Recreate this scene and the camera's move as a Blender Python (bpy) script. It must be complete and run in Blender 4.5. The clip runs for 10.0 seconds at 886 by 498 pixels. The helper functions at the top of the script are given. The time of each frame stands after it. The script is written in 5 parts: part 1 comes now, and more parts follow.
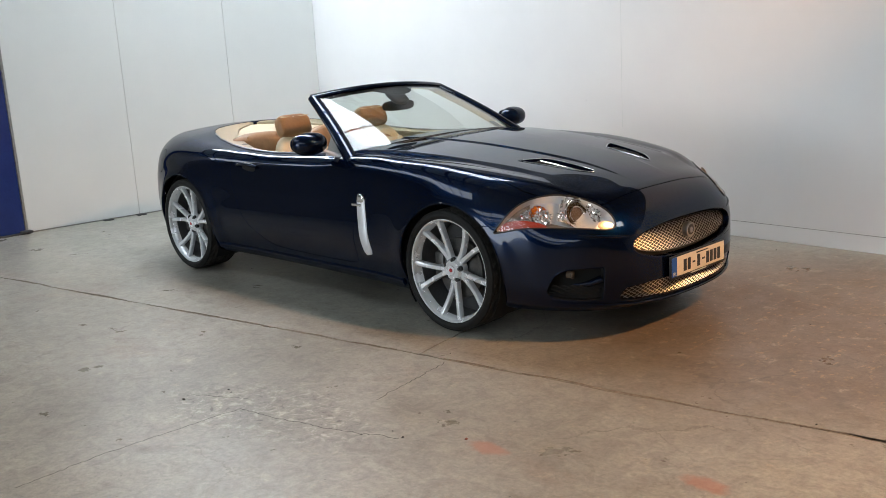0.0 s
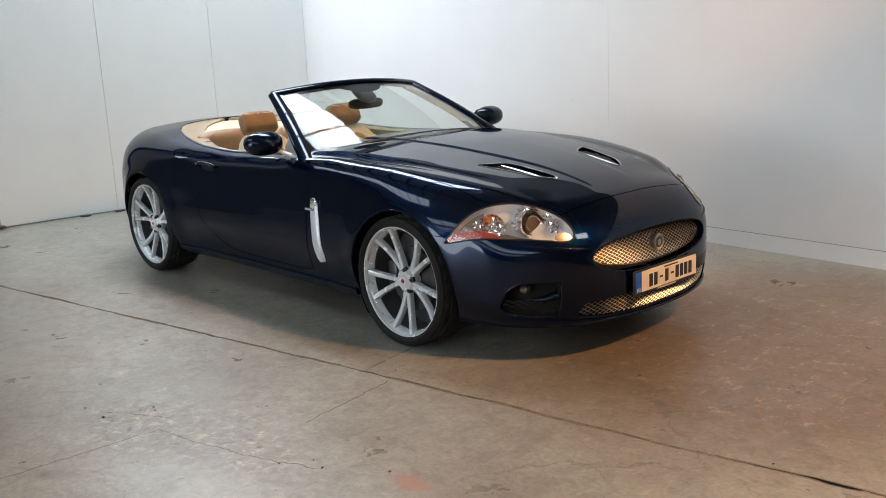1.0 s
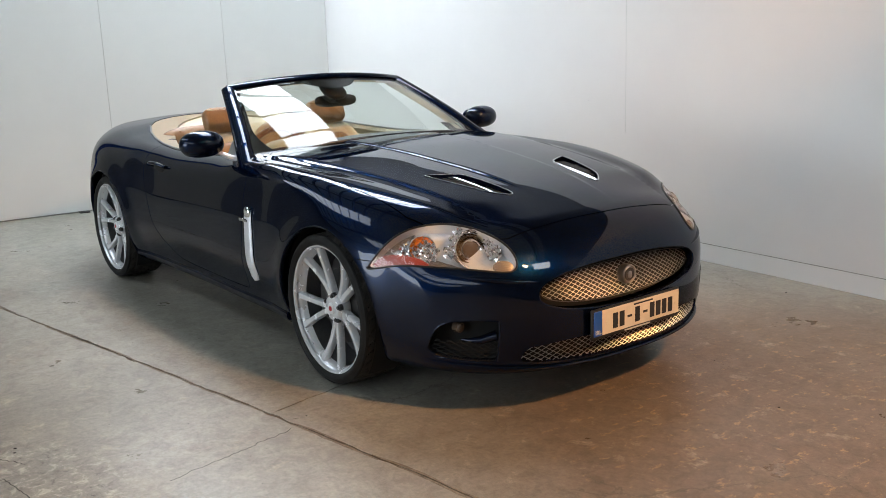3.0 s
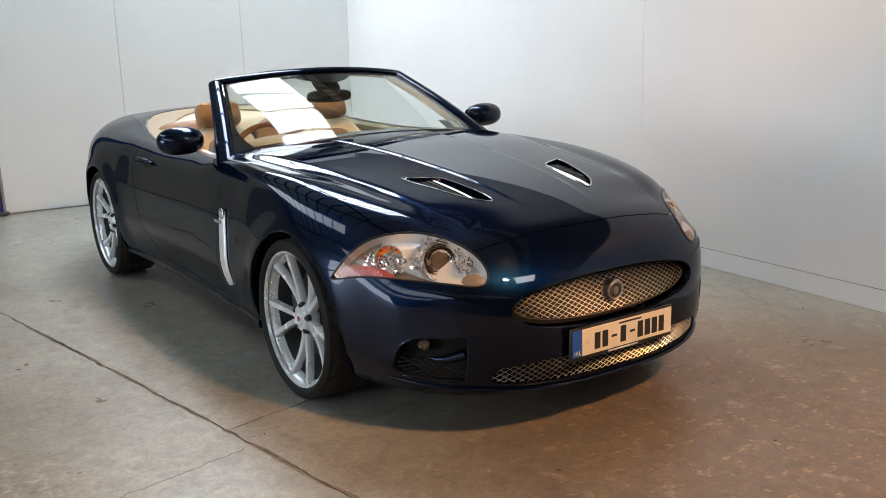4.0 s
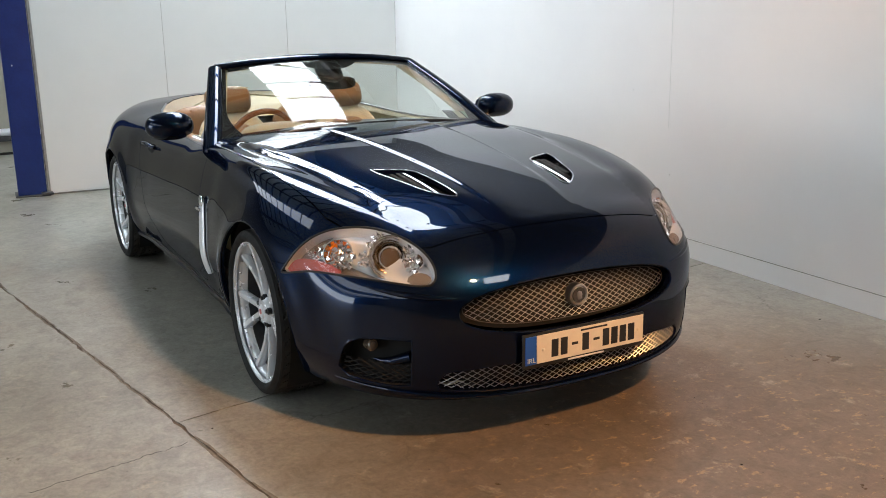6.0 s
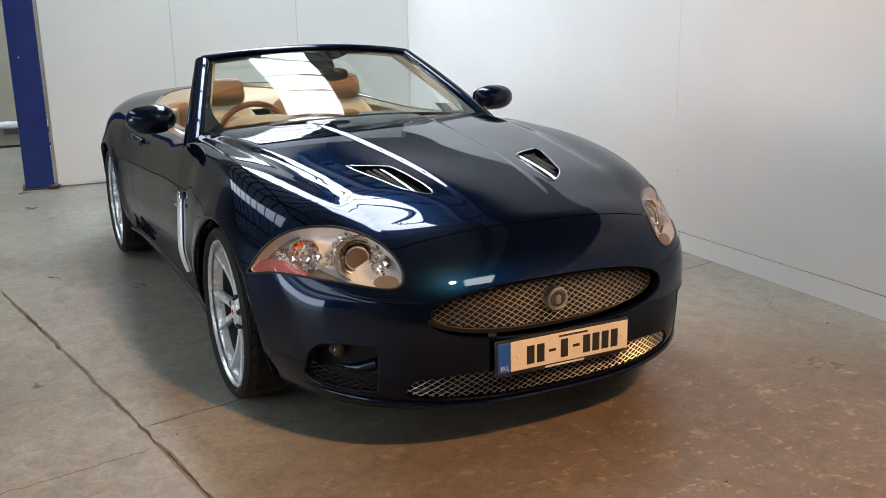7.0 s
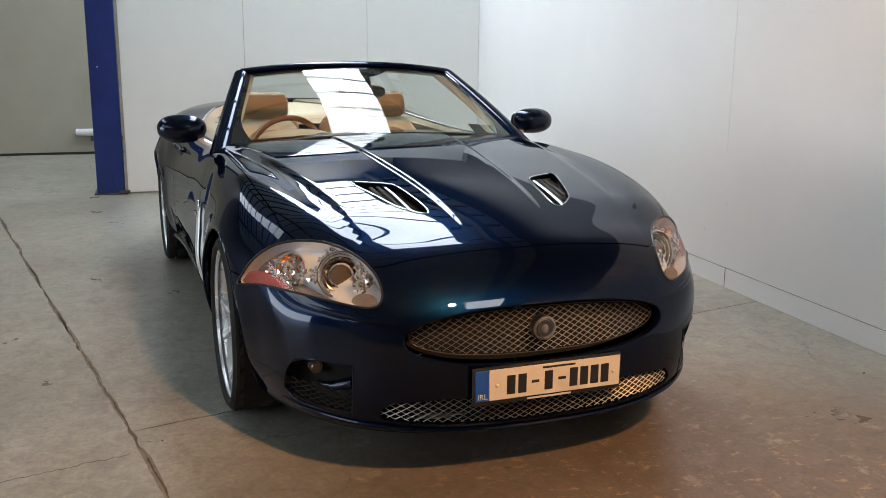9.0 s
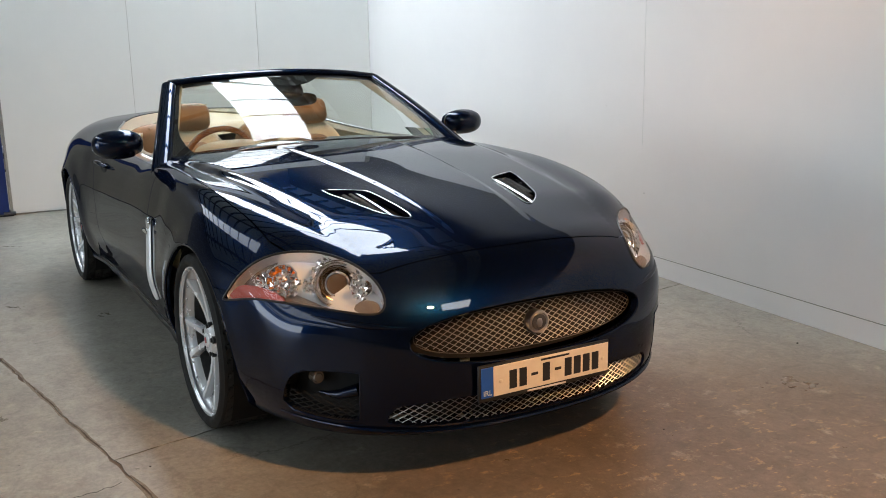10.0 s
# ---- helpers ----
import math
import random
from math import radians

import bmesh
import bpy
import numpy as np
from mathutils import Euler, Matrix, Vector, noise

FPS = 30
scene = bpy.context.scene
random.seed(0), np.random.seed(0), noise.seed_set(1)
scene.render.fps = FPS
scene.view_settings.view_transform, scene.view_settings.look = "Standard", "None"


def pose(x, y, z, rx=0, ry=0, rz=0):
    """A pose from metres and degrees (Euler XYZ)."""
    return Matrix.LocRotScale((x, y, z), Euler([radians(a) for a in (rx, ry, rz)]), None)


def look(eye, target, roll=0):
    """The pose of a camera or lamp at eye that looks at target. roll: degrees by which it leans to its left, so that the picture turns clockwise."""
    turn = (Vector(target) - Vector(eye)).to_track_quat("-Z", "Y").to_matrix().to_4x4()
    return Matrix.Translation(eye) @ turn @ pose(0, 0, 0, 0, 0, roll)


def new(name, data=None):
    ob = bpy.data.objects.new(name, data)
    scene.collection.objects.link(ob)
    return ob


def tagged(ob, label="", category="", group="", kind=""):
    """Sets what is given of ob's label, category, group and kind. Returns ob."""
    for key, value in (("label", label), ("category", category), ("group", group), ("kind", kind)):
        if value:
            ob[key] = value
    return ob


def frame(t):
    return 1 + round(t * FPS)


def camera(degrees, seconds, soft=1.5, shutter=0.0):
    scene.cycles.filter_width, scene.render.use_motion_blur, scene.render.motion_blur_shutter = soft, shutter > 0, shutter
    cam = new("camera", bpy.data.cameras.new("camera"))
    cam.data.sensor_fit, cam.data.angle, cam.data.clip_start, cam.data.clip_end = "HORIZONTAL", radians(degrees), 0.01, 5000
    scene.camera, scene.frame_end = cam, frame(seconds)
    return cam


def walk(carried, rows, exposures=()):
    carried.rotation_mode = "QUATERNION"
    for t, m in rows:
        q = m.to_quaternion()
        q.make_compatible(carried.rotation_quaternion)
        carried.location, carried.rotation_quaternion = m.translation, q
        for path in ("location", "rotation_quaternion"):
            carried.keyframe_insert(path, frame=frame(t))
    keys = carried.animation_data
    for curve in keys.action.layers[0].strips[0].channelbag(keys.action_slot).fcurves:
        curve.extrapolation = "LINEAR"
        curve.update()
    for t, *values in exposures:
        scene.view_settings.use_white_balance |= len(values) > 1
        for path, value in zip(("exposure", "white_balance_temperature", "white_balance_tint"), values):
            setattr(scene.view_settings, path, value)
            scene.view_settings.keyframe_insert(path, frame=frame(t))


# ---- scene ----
cam = camera(50.8, 10.0, soft=0.9)
PATH = [
    (0, (3.59, -4.365, 1.549), (2.178, -3.013, 1.124), -3.3),
    (0.5, (3.628, -4.107, 1.561), (2.204, -2.769, 1.133), -3.1),
    (1, (3.604, -3.885, 1.543), (2.164, -2.567, 1.108), -2.7),
    (1.5, (3.528, -3.619, 1.545), (2.073, -2.318, 1.111), -2.2),
    (2, (3.525, -3.398, 1.531), (2.051, -2.12, 1.092), -2.5),
    (3.5, (3.483, -2.672, 1.484), (1.892, -1.542, 1.044), -1.7),
    (4, (3.46, -2.488, 1.488), (1.847, -1.394, 1.039), -1.6),
    (4.5, (3.514, -2.297, 1.472), (1.873, -1.246, 1.021), -0.8),
    (5, (3.583, -2.136, 1.484), (1.914, -1.133, 1.027), -0.2),
    (5.5, (3.595, -2.066, 1.479), (1.904, -1.105, 1.016), -0.7),
    (7, (3.525, -1.713, 1.456), (1.789, -0.846, 0.972), -1.2),
    (7.5, (3.531, -1.553, 1.474), (1.775, -0.735, 0.976), -1.3),
    (8, (3.589, -1.383, 1.459), (1.81, -0.618, 0.958), -0.4),
    (8.5, (3.624, -1.332, 1.442), (1.812, -0.609, 1.002), 0.2),
    (9, (3.605, -1.351, 1.428), (1.777, -0.665, 0.995), 0.5),
    (9.5, (3.543, -1.515, 1.435), (1.775, -0.684, 1.005), 0.9),
    (10, (3.464, -1.776, 1.447), (1.762, -0.818, 1.014), -1.1),
]
walk(cam, [(t, look(eye, target, roll)) for t, eye, target, roll in PATH],
     exposures=[(0, 0.16), (2.2, 0.14), (4, 0.22), (8, 0.20), (8.5, 0.12), (9, 0.06), (10, 0.10)])

# ---- light: daylight through the far door and the rooflights, warm lamp, tube lamp ----
world = bpy.data.worlds.new("sky")
scene.world = world
world.use_nodes = True
sky = world.node_tree.nodes.new("ShaderNodeTexSky")
sky.sky_type = "NISHITA"
sky.sun_disc = False
sky.sun_elevation, sky.sun_rotation = radians(35), radians(200)
world.node_tree.links.new(sky.outputs[0], world.node_tree.nodes["Background"].inputs[0])
world.node_tree.nodes["Background"].inputs[1].default_value = 0.08

# the hall's frame: its corner behind the car, u along the long white wall, v away from the camera
ROOM = Matrix.Translation((-5.45, 2.42, 0)) @ Matrix.Rotation(radians(-3.3), 4, "Z")
SKYLIGHT, DOOR_LIGHT, WARM, TUBE = 17.0, 1230.0, 1050.0, 13.0


def area_lamp(name, m, sx, sy, power, colour, spread=180):
    d = bpy.data.lights.new(name, "AREA")
    d.shape, d.size, d.size_y, d.energy, d.color, d.spread = "RECTANGLE", sx, sy, power, colour, radians(spread)
    ob = new(name, d)
    ob.matrix_world = m
    return ob


# the open gateway at the far end of the hall
area_lamp("gateway_daylight", ROOM @ look((2.7, -28.8, 2.3), (5.0, 0, 1.0)), 12.2, 4.3, DOOR_LIGHT, (0.80, 0.91, 1.0))
d = bpy.data.lights.new("bay_lamp_light", "SPOT")
d.energy, d.color, d.shadow_soft_size = WARM, (1.0, 0.49, 0.17), 0.12
d.spot_size, d.spot_blend = radians(116), 0.65
new("bay_lamp_light", d).matrix_world = look((4.5, 0.42, 4.42), (2.6, 0.1, 0.0))

# ---- materials ----
def material(name, colour=(0.5, 0.5, 0.5), rough=0.5, metal=0.0, **more):
    m = bpy.data.materials.new(name)
    m.use_nodes = True
    b = m.node_tree.nodes["Principled BSDF"]
    b.inputs["Base Color"].default_value = (*colour, 1)
    b.inputs["Roughness"].default_value = rough
    b.inputs["Metallic"].default_value = metal
    for key, value in more.items():
        b.inputs[key.replace("_", " ")].default_value = value
    return m


def nodes_of(m):
    return m.node_tree.nodes, m.node_tree.links, m.node_tree.nodes["Principled BSDF"]


def noise_node(m, scale, detail=6, rough=0.6, stretch=None, where="Object"):
    n, l, _ = nodes_of(m)
    t = n.new("ShaderNodeTexNoise")
    t.inputs["Scale"].default_value, t.inputs["Detail"].default_value, t.inputs["Roughness"].default_value = scale, detail, rough
    c = n.new("ShaderNodeTexCoord")
    out = c.outputs[where]
    if stretch:
        mp = n.new("ShaderNodeMapping")
        mp.inputs["Scale"].default_value = stretch
        l.new(out, mp.inputs[0])
        out = mp.outputs[0]
    l.new(out, t.inputs["Vector"])
    return t


def ramp_node(m, fac, stops):
    n, l, _ = nodes_of(m)
    r = n.new("ShaderNodeValToRGB")
    while len(r.color_ramp.elements) < len(stops):
        r.color_ramp.elements.new(0.5)
    for e, (p, c) in zip(r.color_ramp.elements, stops):
        e.position, e.color = p, (*c, 1) if len(c) == 3 else c
    l.new(fac, r.inputs[0])
    return r


def mix_node(m, fac, a, b, kind="MIX"):
    n, l, _ = nodes_of(m)
    x = n.new("ShaderNodeMix")
    x.data_type, x.blend_type = "RGBA", kind
    for socket, v in ((x.inputs[0], fac), (x.inputs[6], a), (x.inputs[7], b)):
        if hasattr(v, "links"):
            l.new(v, socket)
        else:
            socket.default_value = v if isinstance(v, (int, float)) else (*v, 1)
    return x.outputs[2]


def bump_node(m, height, strength, distance=0.01):
    n, l, b = nodes_of(m)
    u = n.new("ShaderNodeBump")
    u.inputs["Strength"].default_value, u.inputs["Distance"].default_value = strength, distance
    l.new(height, u.inputs["Height"])
    l.new(u.outputs[0], b.inputs["Normal"])
    return u


def grained(name, a, b_, scale, rough=0.5, bump=0.15, dist=0.003, metal=0.0, where="Object", **more):
    """A material with two colours mixed by fine and coarse noise, and a fine relief."""
    m = material(name, a, rough, metal, **more)
    n, l, b = nodes_of(m)
    t1, t2 = noise_node(m, scale, where=where), noise_node(m, scale * 9, 4, where=where)
    f = mix_node(m, 0.35, t1.outputs[0], t2.outputs[0])
    r = ramp_node(m, f, [(0.38, a), (0.62, b_)])
    l.new(r.outputs[0], b.inputs["Base Color"])
    rr = ramp_node(m, t1.outputs[0], [(0.3, (rough * 0.85,) * 3), (0.7, (min(1, rough * 1.15),) * 3)])
    l.new(rr.outputs[0], b.inputs["Roughness"])
    bump_node(m, t2.outputs[0], bump, dist)
    return m


def clear_glass(name, tint, gloss_rough=0.0, ior=1.5):
    """A thin pane: tinted clear with a mirror gloss that grows at grazing angles."""
    m = bpy.data.materials.new(name)
    m.use_nodes = True
    n, l = m.node_tree.nodes, m.node_tree.links
    n.remove(n["Principled BSDF"])
    t, g, f, x = n.new("ShaderNodeBsdfTransparent"), n.new("ShaderNodeBsdfGlossy"), n.new("ShaderNodeFresnel"), n.new("ShaderNodeMixShader")
    t.inputs[0].default_value = (*tint, 1)
    g.inputs["Roughness"].default_value = gloss_rough
    f.inputs[0].default_value = ior
    l.new(f.outputs[0], x.inputs[0]), l.new(t.outputs[0], x.inputs[1]), l.new(g.outputs[0], x.inputs[2])
    l.new(x.outputs[0], n["Material Output"].inputs[0])
    return m


def paint_material():
    """Dark metallic paint: a faint blue flake lobe under a clear mirror coat."""
    m = bpy.data.materials.new("midnight_blue_paint")
    m.use_nodes = True
    n, l = m.node_tree.nodes, m.node_tree.links
    d, g, c = n["Principled BSDF"], n.new("ShaderNodeBsdfGlossy"), n.new("ShaderNodeBsdfGlossy")
    d.inputs["Base Color"].default_value, d.inputs["Roughness"].default_value = (0.0012, 0.0022, 0.0065, 1), 0.6
    d.inputs["Specular IOR Level"].default_value = 0.0
    flake = noise_node(m, 700, 2)
    r = ramp_node(m, flake.outputs[0], [(0.35, (0.00013, 0.0015, 0.0068)), (0.75, (0.0006, 0.0088, 0.037))])
    l.new(r.outputs[0], g.inputs["Color"])
    g.inputs["Roughness"].default_value = 0.29
    dust = noise_node(m, 2.5, 6, 0.7)
    rr = ramp_node(m, dust.outputs[0], [(0.45, (0.0,) * 3), (0.8, (0.010,) * 3)])
    l.new(rr.outputs[0], c.inputs["Roughness"])
    a, f, x = n.new("ShaderNodeAddShader"), n.new("ShaderNodeFresnel"), n.new("ShaderNodeMixShader")
    f.inputs[0].default_value = 1.41
    peel = noise_node(m, 160, 2)
    u = n.new("ShaderNodeBump")
    u.inputs["Strength"].default_value, u.inputs["Distance"].default_value = 0.02, 0.0004
    l.new(peel.outputs[0], u.inputs["Height"]), l.new(u.outputs[0], c.inputs["Normal"])
    l.new(d.outputs[0], a.inputs[0]), l.new(g.outputs[0], a.inputs[1])
    l.new(f.outputs[0], x.inputs[0]), l.new(a.outputs[0], x.inputs[1]), l.new(c.outputs[0], x.inputs[2])
    l.new(x.outputs[0], n["Material Output"].inputs[0])
    return m


def concrete_floor():
    m = material("stained_concrete", (0.3, 0.29, 0.26), 0.5)
    n, l, b = nodes_of(m)
    big, mid, fine = noise_node(m, 0.55, 7, 0.62), noise_node(m, 2.6, 8, 0.66), noise_node(m, 46, 7, 0.78)
    streak = noise_node(m, 3.2, 8, 0.7, (0.8, 1.5, 1))
    c = ramp_node(m, big.outputs[0], [(0.30, (0.205, 0.178, 0.145)), (0.5, (0.29, 0.26, 0.215)), (0.68, (0.38, 0.35, 0.30))]).outputs[0]
    c = mix_node(m, ramp_node(m, mid.outputs[0], [(0.42, (0,) * 3), (0.72, (0.55,) * 3)]).outputs[0], c, (0.36, 0.325, 0.265))
    c = mix_node(m, ramp_node(m, streak.outputs[0], [(0.56, (0,) * 3), (0.72, (0.5,) * 3)]).outputs[0], c, (0.115, 0.085, 0.060))
    rust = noise_node(m, 0.9, 6, 0.7, (1.0, 1.4, 1))
    rust.inputs["Distortion"].default_value = 0.6
    c = mix_node(m, ramp_node(m, rust.outputs[0], [(0.57, (0,) * 3), (0.76, (0.42,) * 3)]).outputs[0], c, (0.24, 0.125, 0.075))
    # brown tone painted ahead of the car, for its shadow filled by warm lamplight
    co, gr = n.new("ShaderNodeTexCoord"), n.new("ShaderNodeTexGradient")
    mp = n.new("ShaderNodeMapping")
    gr.gradient_type = "SPHERICAL"
    mp.inputs["Location"].default_value, mp.inputs["Scale"].default_value = (-0.84, -0.25, 0), (0.50, 0.50, 0.50)
    warp = mix_node(m, 0.16, co.outputs["Object"], noise_node(m, 1.7, 6, 0.65).outputs["Color"], "ADD")
    l.new(warp, mp.inputs[0]), l.new(mp.outputs[0], gr.inputs[0])
    c = mix_node(m, ramp_node(m, gr.outputs[0], [(0.05, (0,) * 3), (0.45, (0.72,) * 3)]).outputs[0], c, (0.130, 0.078, 0.046))
    scuff = noise_node(m, 24, 8, 0.72, (1.0, 0.55, 1))
    spot = ramp_node(m, gr.outputs[0], [(0.30, (0,) * 3), (0.62, (1.0,) * 3)]).outputs[0]
    spot = mix_node(m, 1.0, spot, ramp_node(m, scuff.outputs[0], [(0.57, (0,) * 3), (0.63, (0.75,) * 3)]).outputs[0], "MULTIPLY")
    c = mix_node(m, spot, c, (0.46, 0.30, 0.15))
    pale = noise_node(m, 7, 8, 0.75)
    c = mix_node(m, ramp_node(m, pale.outputs[0], [(0.58, (0,) * 3), (0.66, (0.65,) * 3)]).outputs[0], c, (0.42, 0.35, 0.26))
    c = mix_node(m, 0.42, c, ramp_node(m, fine.outputs[0], [(0.32, (0.45,) * 3), (0.5, (1.0,) * 3), (0.7, (1.55,) * 3)]).outputs[0], "MULTIPLY")
    patch = noise_node(m, 11, 8, 0.72)
    patch.inputs["Distortion"].default_value = 0.8
    c = mix_node(m, 0.6, c, ramp_node(m, patch.outputs[0], [(0.35, (0.62,) * 3), (0.5, (1.0,) * 3), (0.68, (1.35,) * 3)]).outputs[0], "MULTIPLY")
    pits = n.new("ShaderNodeTexVoronoi")
    pits.inputs["Scale"].default_value = 9.0
    l.new(co.outputs["Object"], pits.inputs["Vector"])
    c = mix_node(m, ramp_node(m, pits.outputs["Distance"], [(0.02, (0.8,) * 3), (0.045, (0,) * 3)]).outputs[0], c, (0.05, 0.04, 0.03))
    # pale trowel scratches, fine crazing, and two smears of red paint
    scratch = noise_node(m, 16, 9, 0.75, (0.35, 1.6, 1))
    scratch.inputs["Distortion"].default_value = 0.5
    c = mix_node(m, ramp_node(m, scratch.outputs[0], [(0.62, (0,) * 3), (0.70, (0.28,) * 3)]).outputs[0], c, (0.42, 0.39, 0.33))
    craze = n.new("ShaderNodeTexVoronoi")
    craze.feature = "DISTANCE_TO_EDGE"
    craze.inputs["Scale"].default_value = 1.5
    l.new(mix_node(m, 0.22, co.outputs["Object"], noise_node(m, 3.5, 7, 0.7).outputs["Color"], "ADD"), craze.inputs["Vector"])
    line = ramp_node(m, craze.outputs["Distance"], [(0.002, (0.75,) * 3), (0.008, (0,) * 3)]).outputs[0]
    line = mix_node(m, 1.0, line, ramp_node(m, noise_node(m, 0.8, 4).outputs[0], [(0.52, (0,) * 3), (0.62, (1,) * 3)]).outputs[0], "MULTIPLY")
    c = mix_node(m, line, c, (0.09, 0.075, 0.055))
    chip = noise_node(m, 19, 9, 0.7)
    chip.inputs["Distortion"].default_value = 0.7
    chips = ramp_node(m, chip.outputs[0], [(0.36, (0.25,) * 3), (0.43, (0.8,) * 3), (0.55, (1.0,) * 3), (0.60, (1.7,) * 3)]).outputs[0]
    g3, m3 = n.new("ShaderNodeTexGradient"), n.new("ShaderNodeMapping")
    g3.gradient_type, m3.vector_type = "SPHERICAL", "TEXTURE"
    m3.inputs["Location"].default_value, m3.inputs["Rotation"].default_value, m3.inputs["Scale"].default_value = (0.36, -2.08, 0.1), (0, 0, 0.25), (0.75, 0.34, 1.0)
    l.new(mix_node(m, 0.35, co.outputs["Object"], noise_node(m, 3, 7, 0.7).outputs["Color"], "ADD"), m3.inputs[0])
    l.new(m3.outputs[0], g3.inputs[0])
    scale = ramp_node(m, g3.outputs[0], [(0.05, (0,) * 3), (0.5, (0.85,) * 3)]).outputs[0]
    c = mix_node(m, scale, c, chips, "MULTIPLY")
    for x, y, s in ((1.22, -1.92, 12.0), (2.02, -1.66, 13.0)):
        g2, m2 = n.new("ShaderNodeTexGradient"), n.new("ShaderNodeMapping")
        g2.gradient_type = "SPHERICAL"
        m2.vector_type = "TEXTURE"
        m2.inputs["Location"].default_value, m2.inputs["Scale"].default_value = (x + 0.06, y + 0.06, 0.06), (1.6 / s, 0.8 / s, 1.0 / s)
        l.new(mix_node(m, 0.12, co.outputs["Object"], noise_node(m, 9, 6, 0.7).outputs["Color"], "ADD"), m2.inputs[0])
        l.new(m2.outputs[0], g2.inputs[0])
        c = mix_node(m, ramp_node(m, g2.outputs[0], [(0.10, (0,) * 3), (0.50, (0.6,) * 3)]).outputs[0], c, (0.42, 0.15, 0.085))
    c = mix_node(m, 1.0, c, (0.83, 0.885, 0.915), "MULTIPLY")
    l.new(c, b.inputs["Base Color"])
    l.new(ramp_node(m, mid.outputs[0], [(0.3, (0.25,) * 3), (0.7, (0.44,) * 3)]).outputs[0], b.inputs["Roughness"])
    rough_height = mix_node(m, scale, mix_node(m, 0.5, mid.outputs[0], fine.outputs[0]), chips)
    bump_node(m, rough_height, 0.3, 0.004)
    return m


def wall_paint(name, a, b_, scuff):
    m = material(name, a, 0.55)
    n, l, b = nodes_of(m)
    t1, t2, t3 = noise_node(m, 0.8, 5), noise_node(m, 60, 4), noise_node(m, 4.5, 8, 0.75)
    c = ramp_node(m, t1.outputs[0], [(0.35, a), (0.65, b_)]).outputs[0]
    c = mix_node(m, ramp_node(m, t3.outputs[0], [(0.66, (0,) * 3), (0.80, (0.35,) * 3)]).outputs[0], c, scuff)
    l.new(c, b.inputs["Base Color"])
    bump_node(m, t2.outputs[0], 0.12, 0.002)
    return m


PAINT = paint_material()
FLOOR = concrete_floor()
WALL_WHITE = wall_paint("white_wall_paint", (0.75, 0.75, 0.76), (0.79, 0.79, 0.79), (0.68, 0.66, 0.62))
PANEL_WHITE = wall_paint("white_panel", (0.63, 0.655, 0.65), (0.675, 0.695, 0.685), (0.60, 0.60, 0.57))
HALL_WALL = wall_paint("dark_unseen_wall_paint", (0.09, 0.088, 0.085), (0.13, 0.125, 0.12), (0.06, 0.058, 0.055))
CREAM_WALL = wall_paint("cream_block_paint", (0.27, 0.25, 0.20), (0.32, 0.295, 0.24), (0.19, 0.17, 0.135))
BLUE_STEEL = grained("blue_painted_steel", (0.002, 0.017, 0.115), (0.004, 0.024, 0.145), 6, 0.4, 0.1)
JOINT_DIRT = grained("dirt_in_joint", (0.06, 0.040, 0.026), (0.17, 0.125, 0.085), 22, 0.9, 0.6, 0.006)
WORN_EDGE = grained("crumbled_concrete_edge", (0.11, 0.088, 0.066), (0.27, 0.23, 0.18), 34, 0.8, 0.6, 0.004)
JOINT_SHADE_GREY = grained("grey_joint_and_shadow_line", (0.24, 0.24, 0.23), (0.34, 0.34, 0.32), 12, 0.8)
DARK_GAP = material("dark_joint", (0.02, 0.018, 0.015), 0.9)
ROOF = grained("grey_roof_sheet", (0.62, 0.74, 0.76), (0.70, 0.80, 0.82), 2, 0.6)
STEEL = grained("dark_steel", (0.03, 0.03, 0.033), (0.05, 0.05, 0.05), 5, 0.5)
CHIP_RED = grained("red_brown_chip", (0.16, 0.05, 0.03), (0.22, 0.08, 0.05), 40, 0.8)
BLACK = grained("black_plastic", (0.010, 0.010, 0.011), (0.016, 0.016, 0.017), 25, 0.42, 0.2, 0.001)
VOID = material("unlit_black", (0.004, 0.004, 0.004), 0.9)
RUBBER = grained("tyre_rubber", (0.007, 0.007, 0.007), (0.012, 0.0115, 0.011), 18, 0.68, 0.3, 0.001, Specular_IOR_Level=0.25)
# tread rubber, paler than the sidewalls so that its pattern shows
TREAD = grained("pale_tread_rubber", (0.03, 0.0285, 0.027), (0.06, 0.057, 0.053), 22, 0.85, 0.4, 0.001, Specular_IOR_Level=0.2)
SEAL = material("black_rubber_seal", (0.008, 0.008, 0.009), 0.4)
CHROME = material("chrome", (0.86, 0.86, 0.87), 0.06, 1.0)
MESH_CHROME = material("satin_chrome", (0.36, 0.355, 0.35), 0.30, 1.0)
ALLOY = grained("silver_alloy", (0.68, 0.70, 0.73), (0.75, 0.77, 0.80), 14, 0.26, 0.03, 0.0005, 0.4)
# dark alloy for the barrel: shade behind the spokes put into its colour
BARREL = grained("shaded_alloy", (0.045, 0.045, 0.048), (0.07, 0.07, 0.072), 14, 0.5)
BRONZE = material("bronze_lamp_ring", (0.32, 0.22, 0.12), 0.2, 0.9)
BRAKE = grained("brake_steel", (0.06, 0.06, 0.06), (0.11, 0.105, 0.10), 20, 0.45, 0.2, 0.001, 0.8)
SATIN = grained("satin_aluminium", (0.62, 0.63, 0.66), (0.70, 0.71, 0.73), 30, 0.38, 0.05, 0.0005, 0.3)
LAMP_SILVER = material("lamp_reflector", (0.96, 0.97, 1.0), 0.05, 0.95)
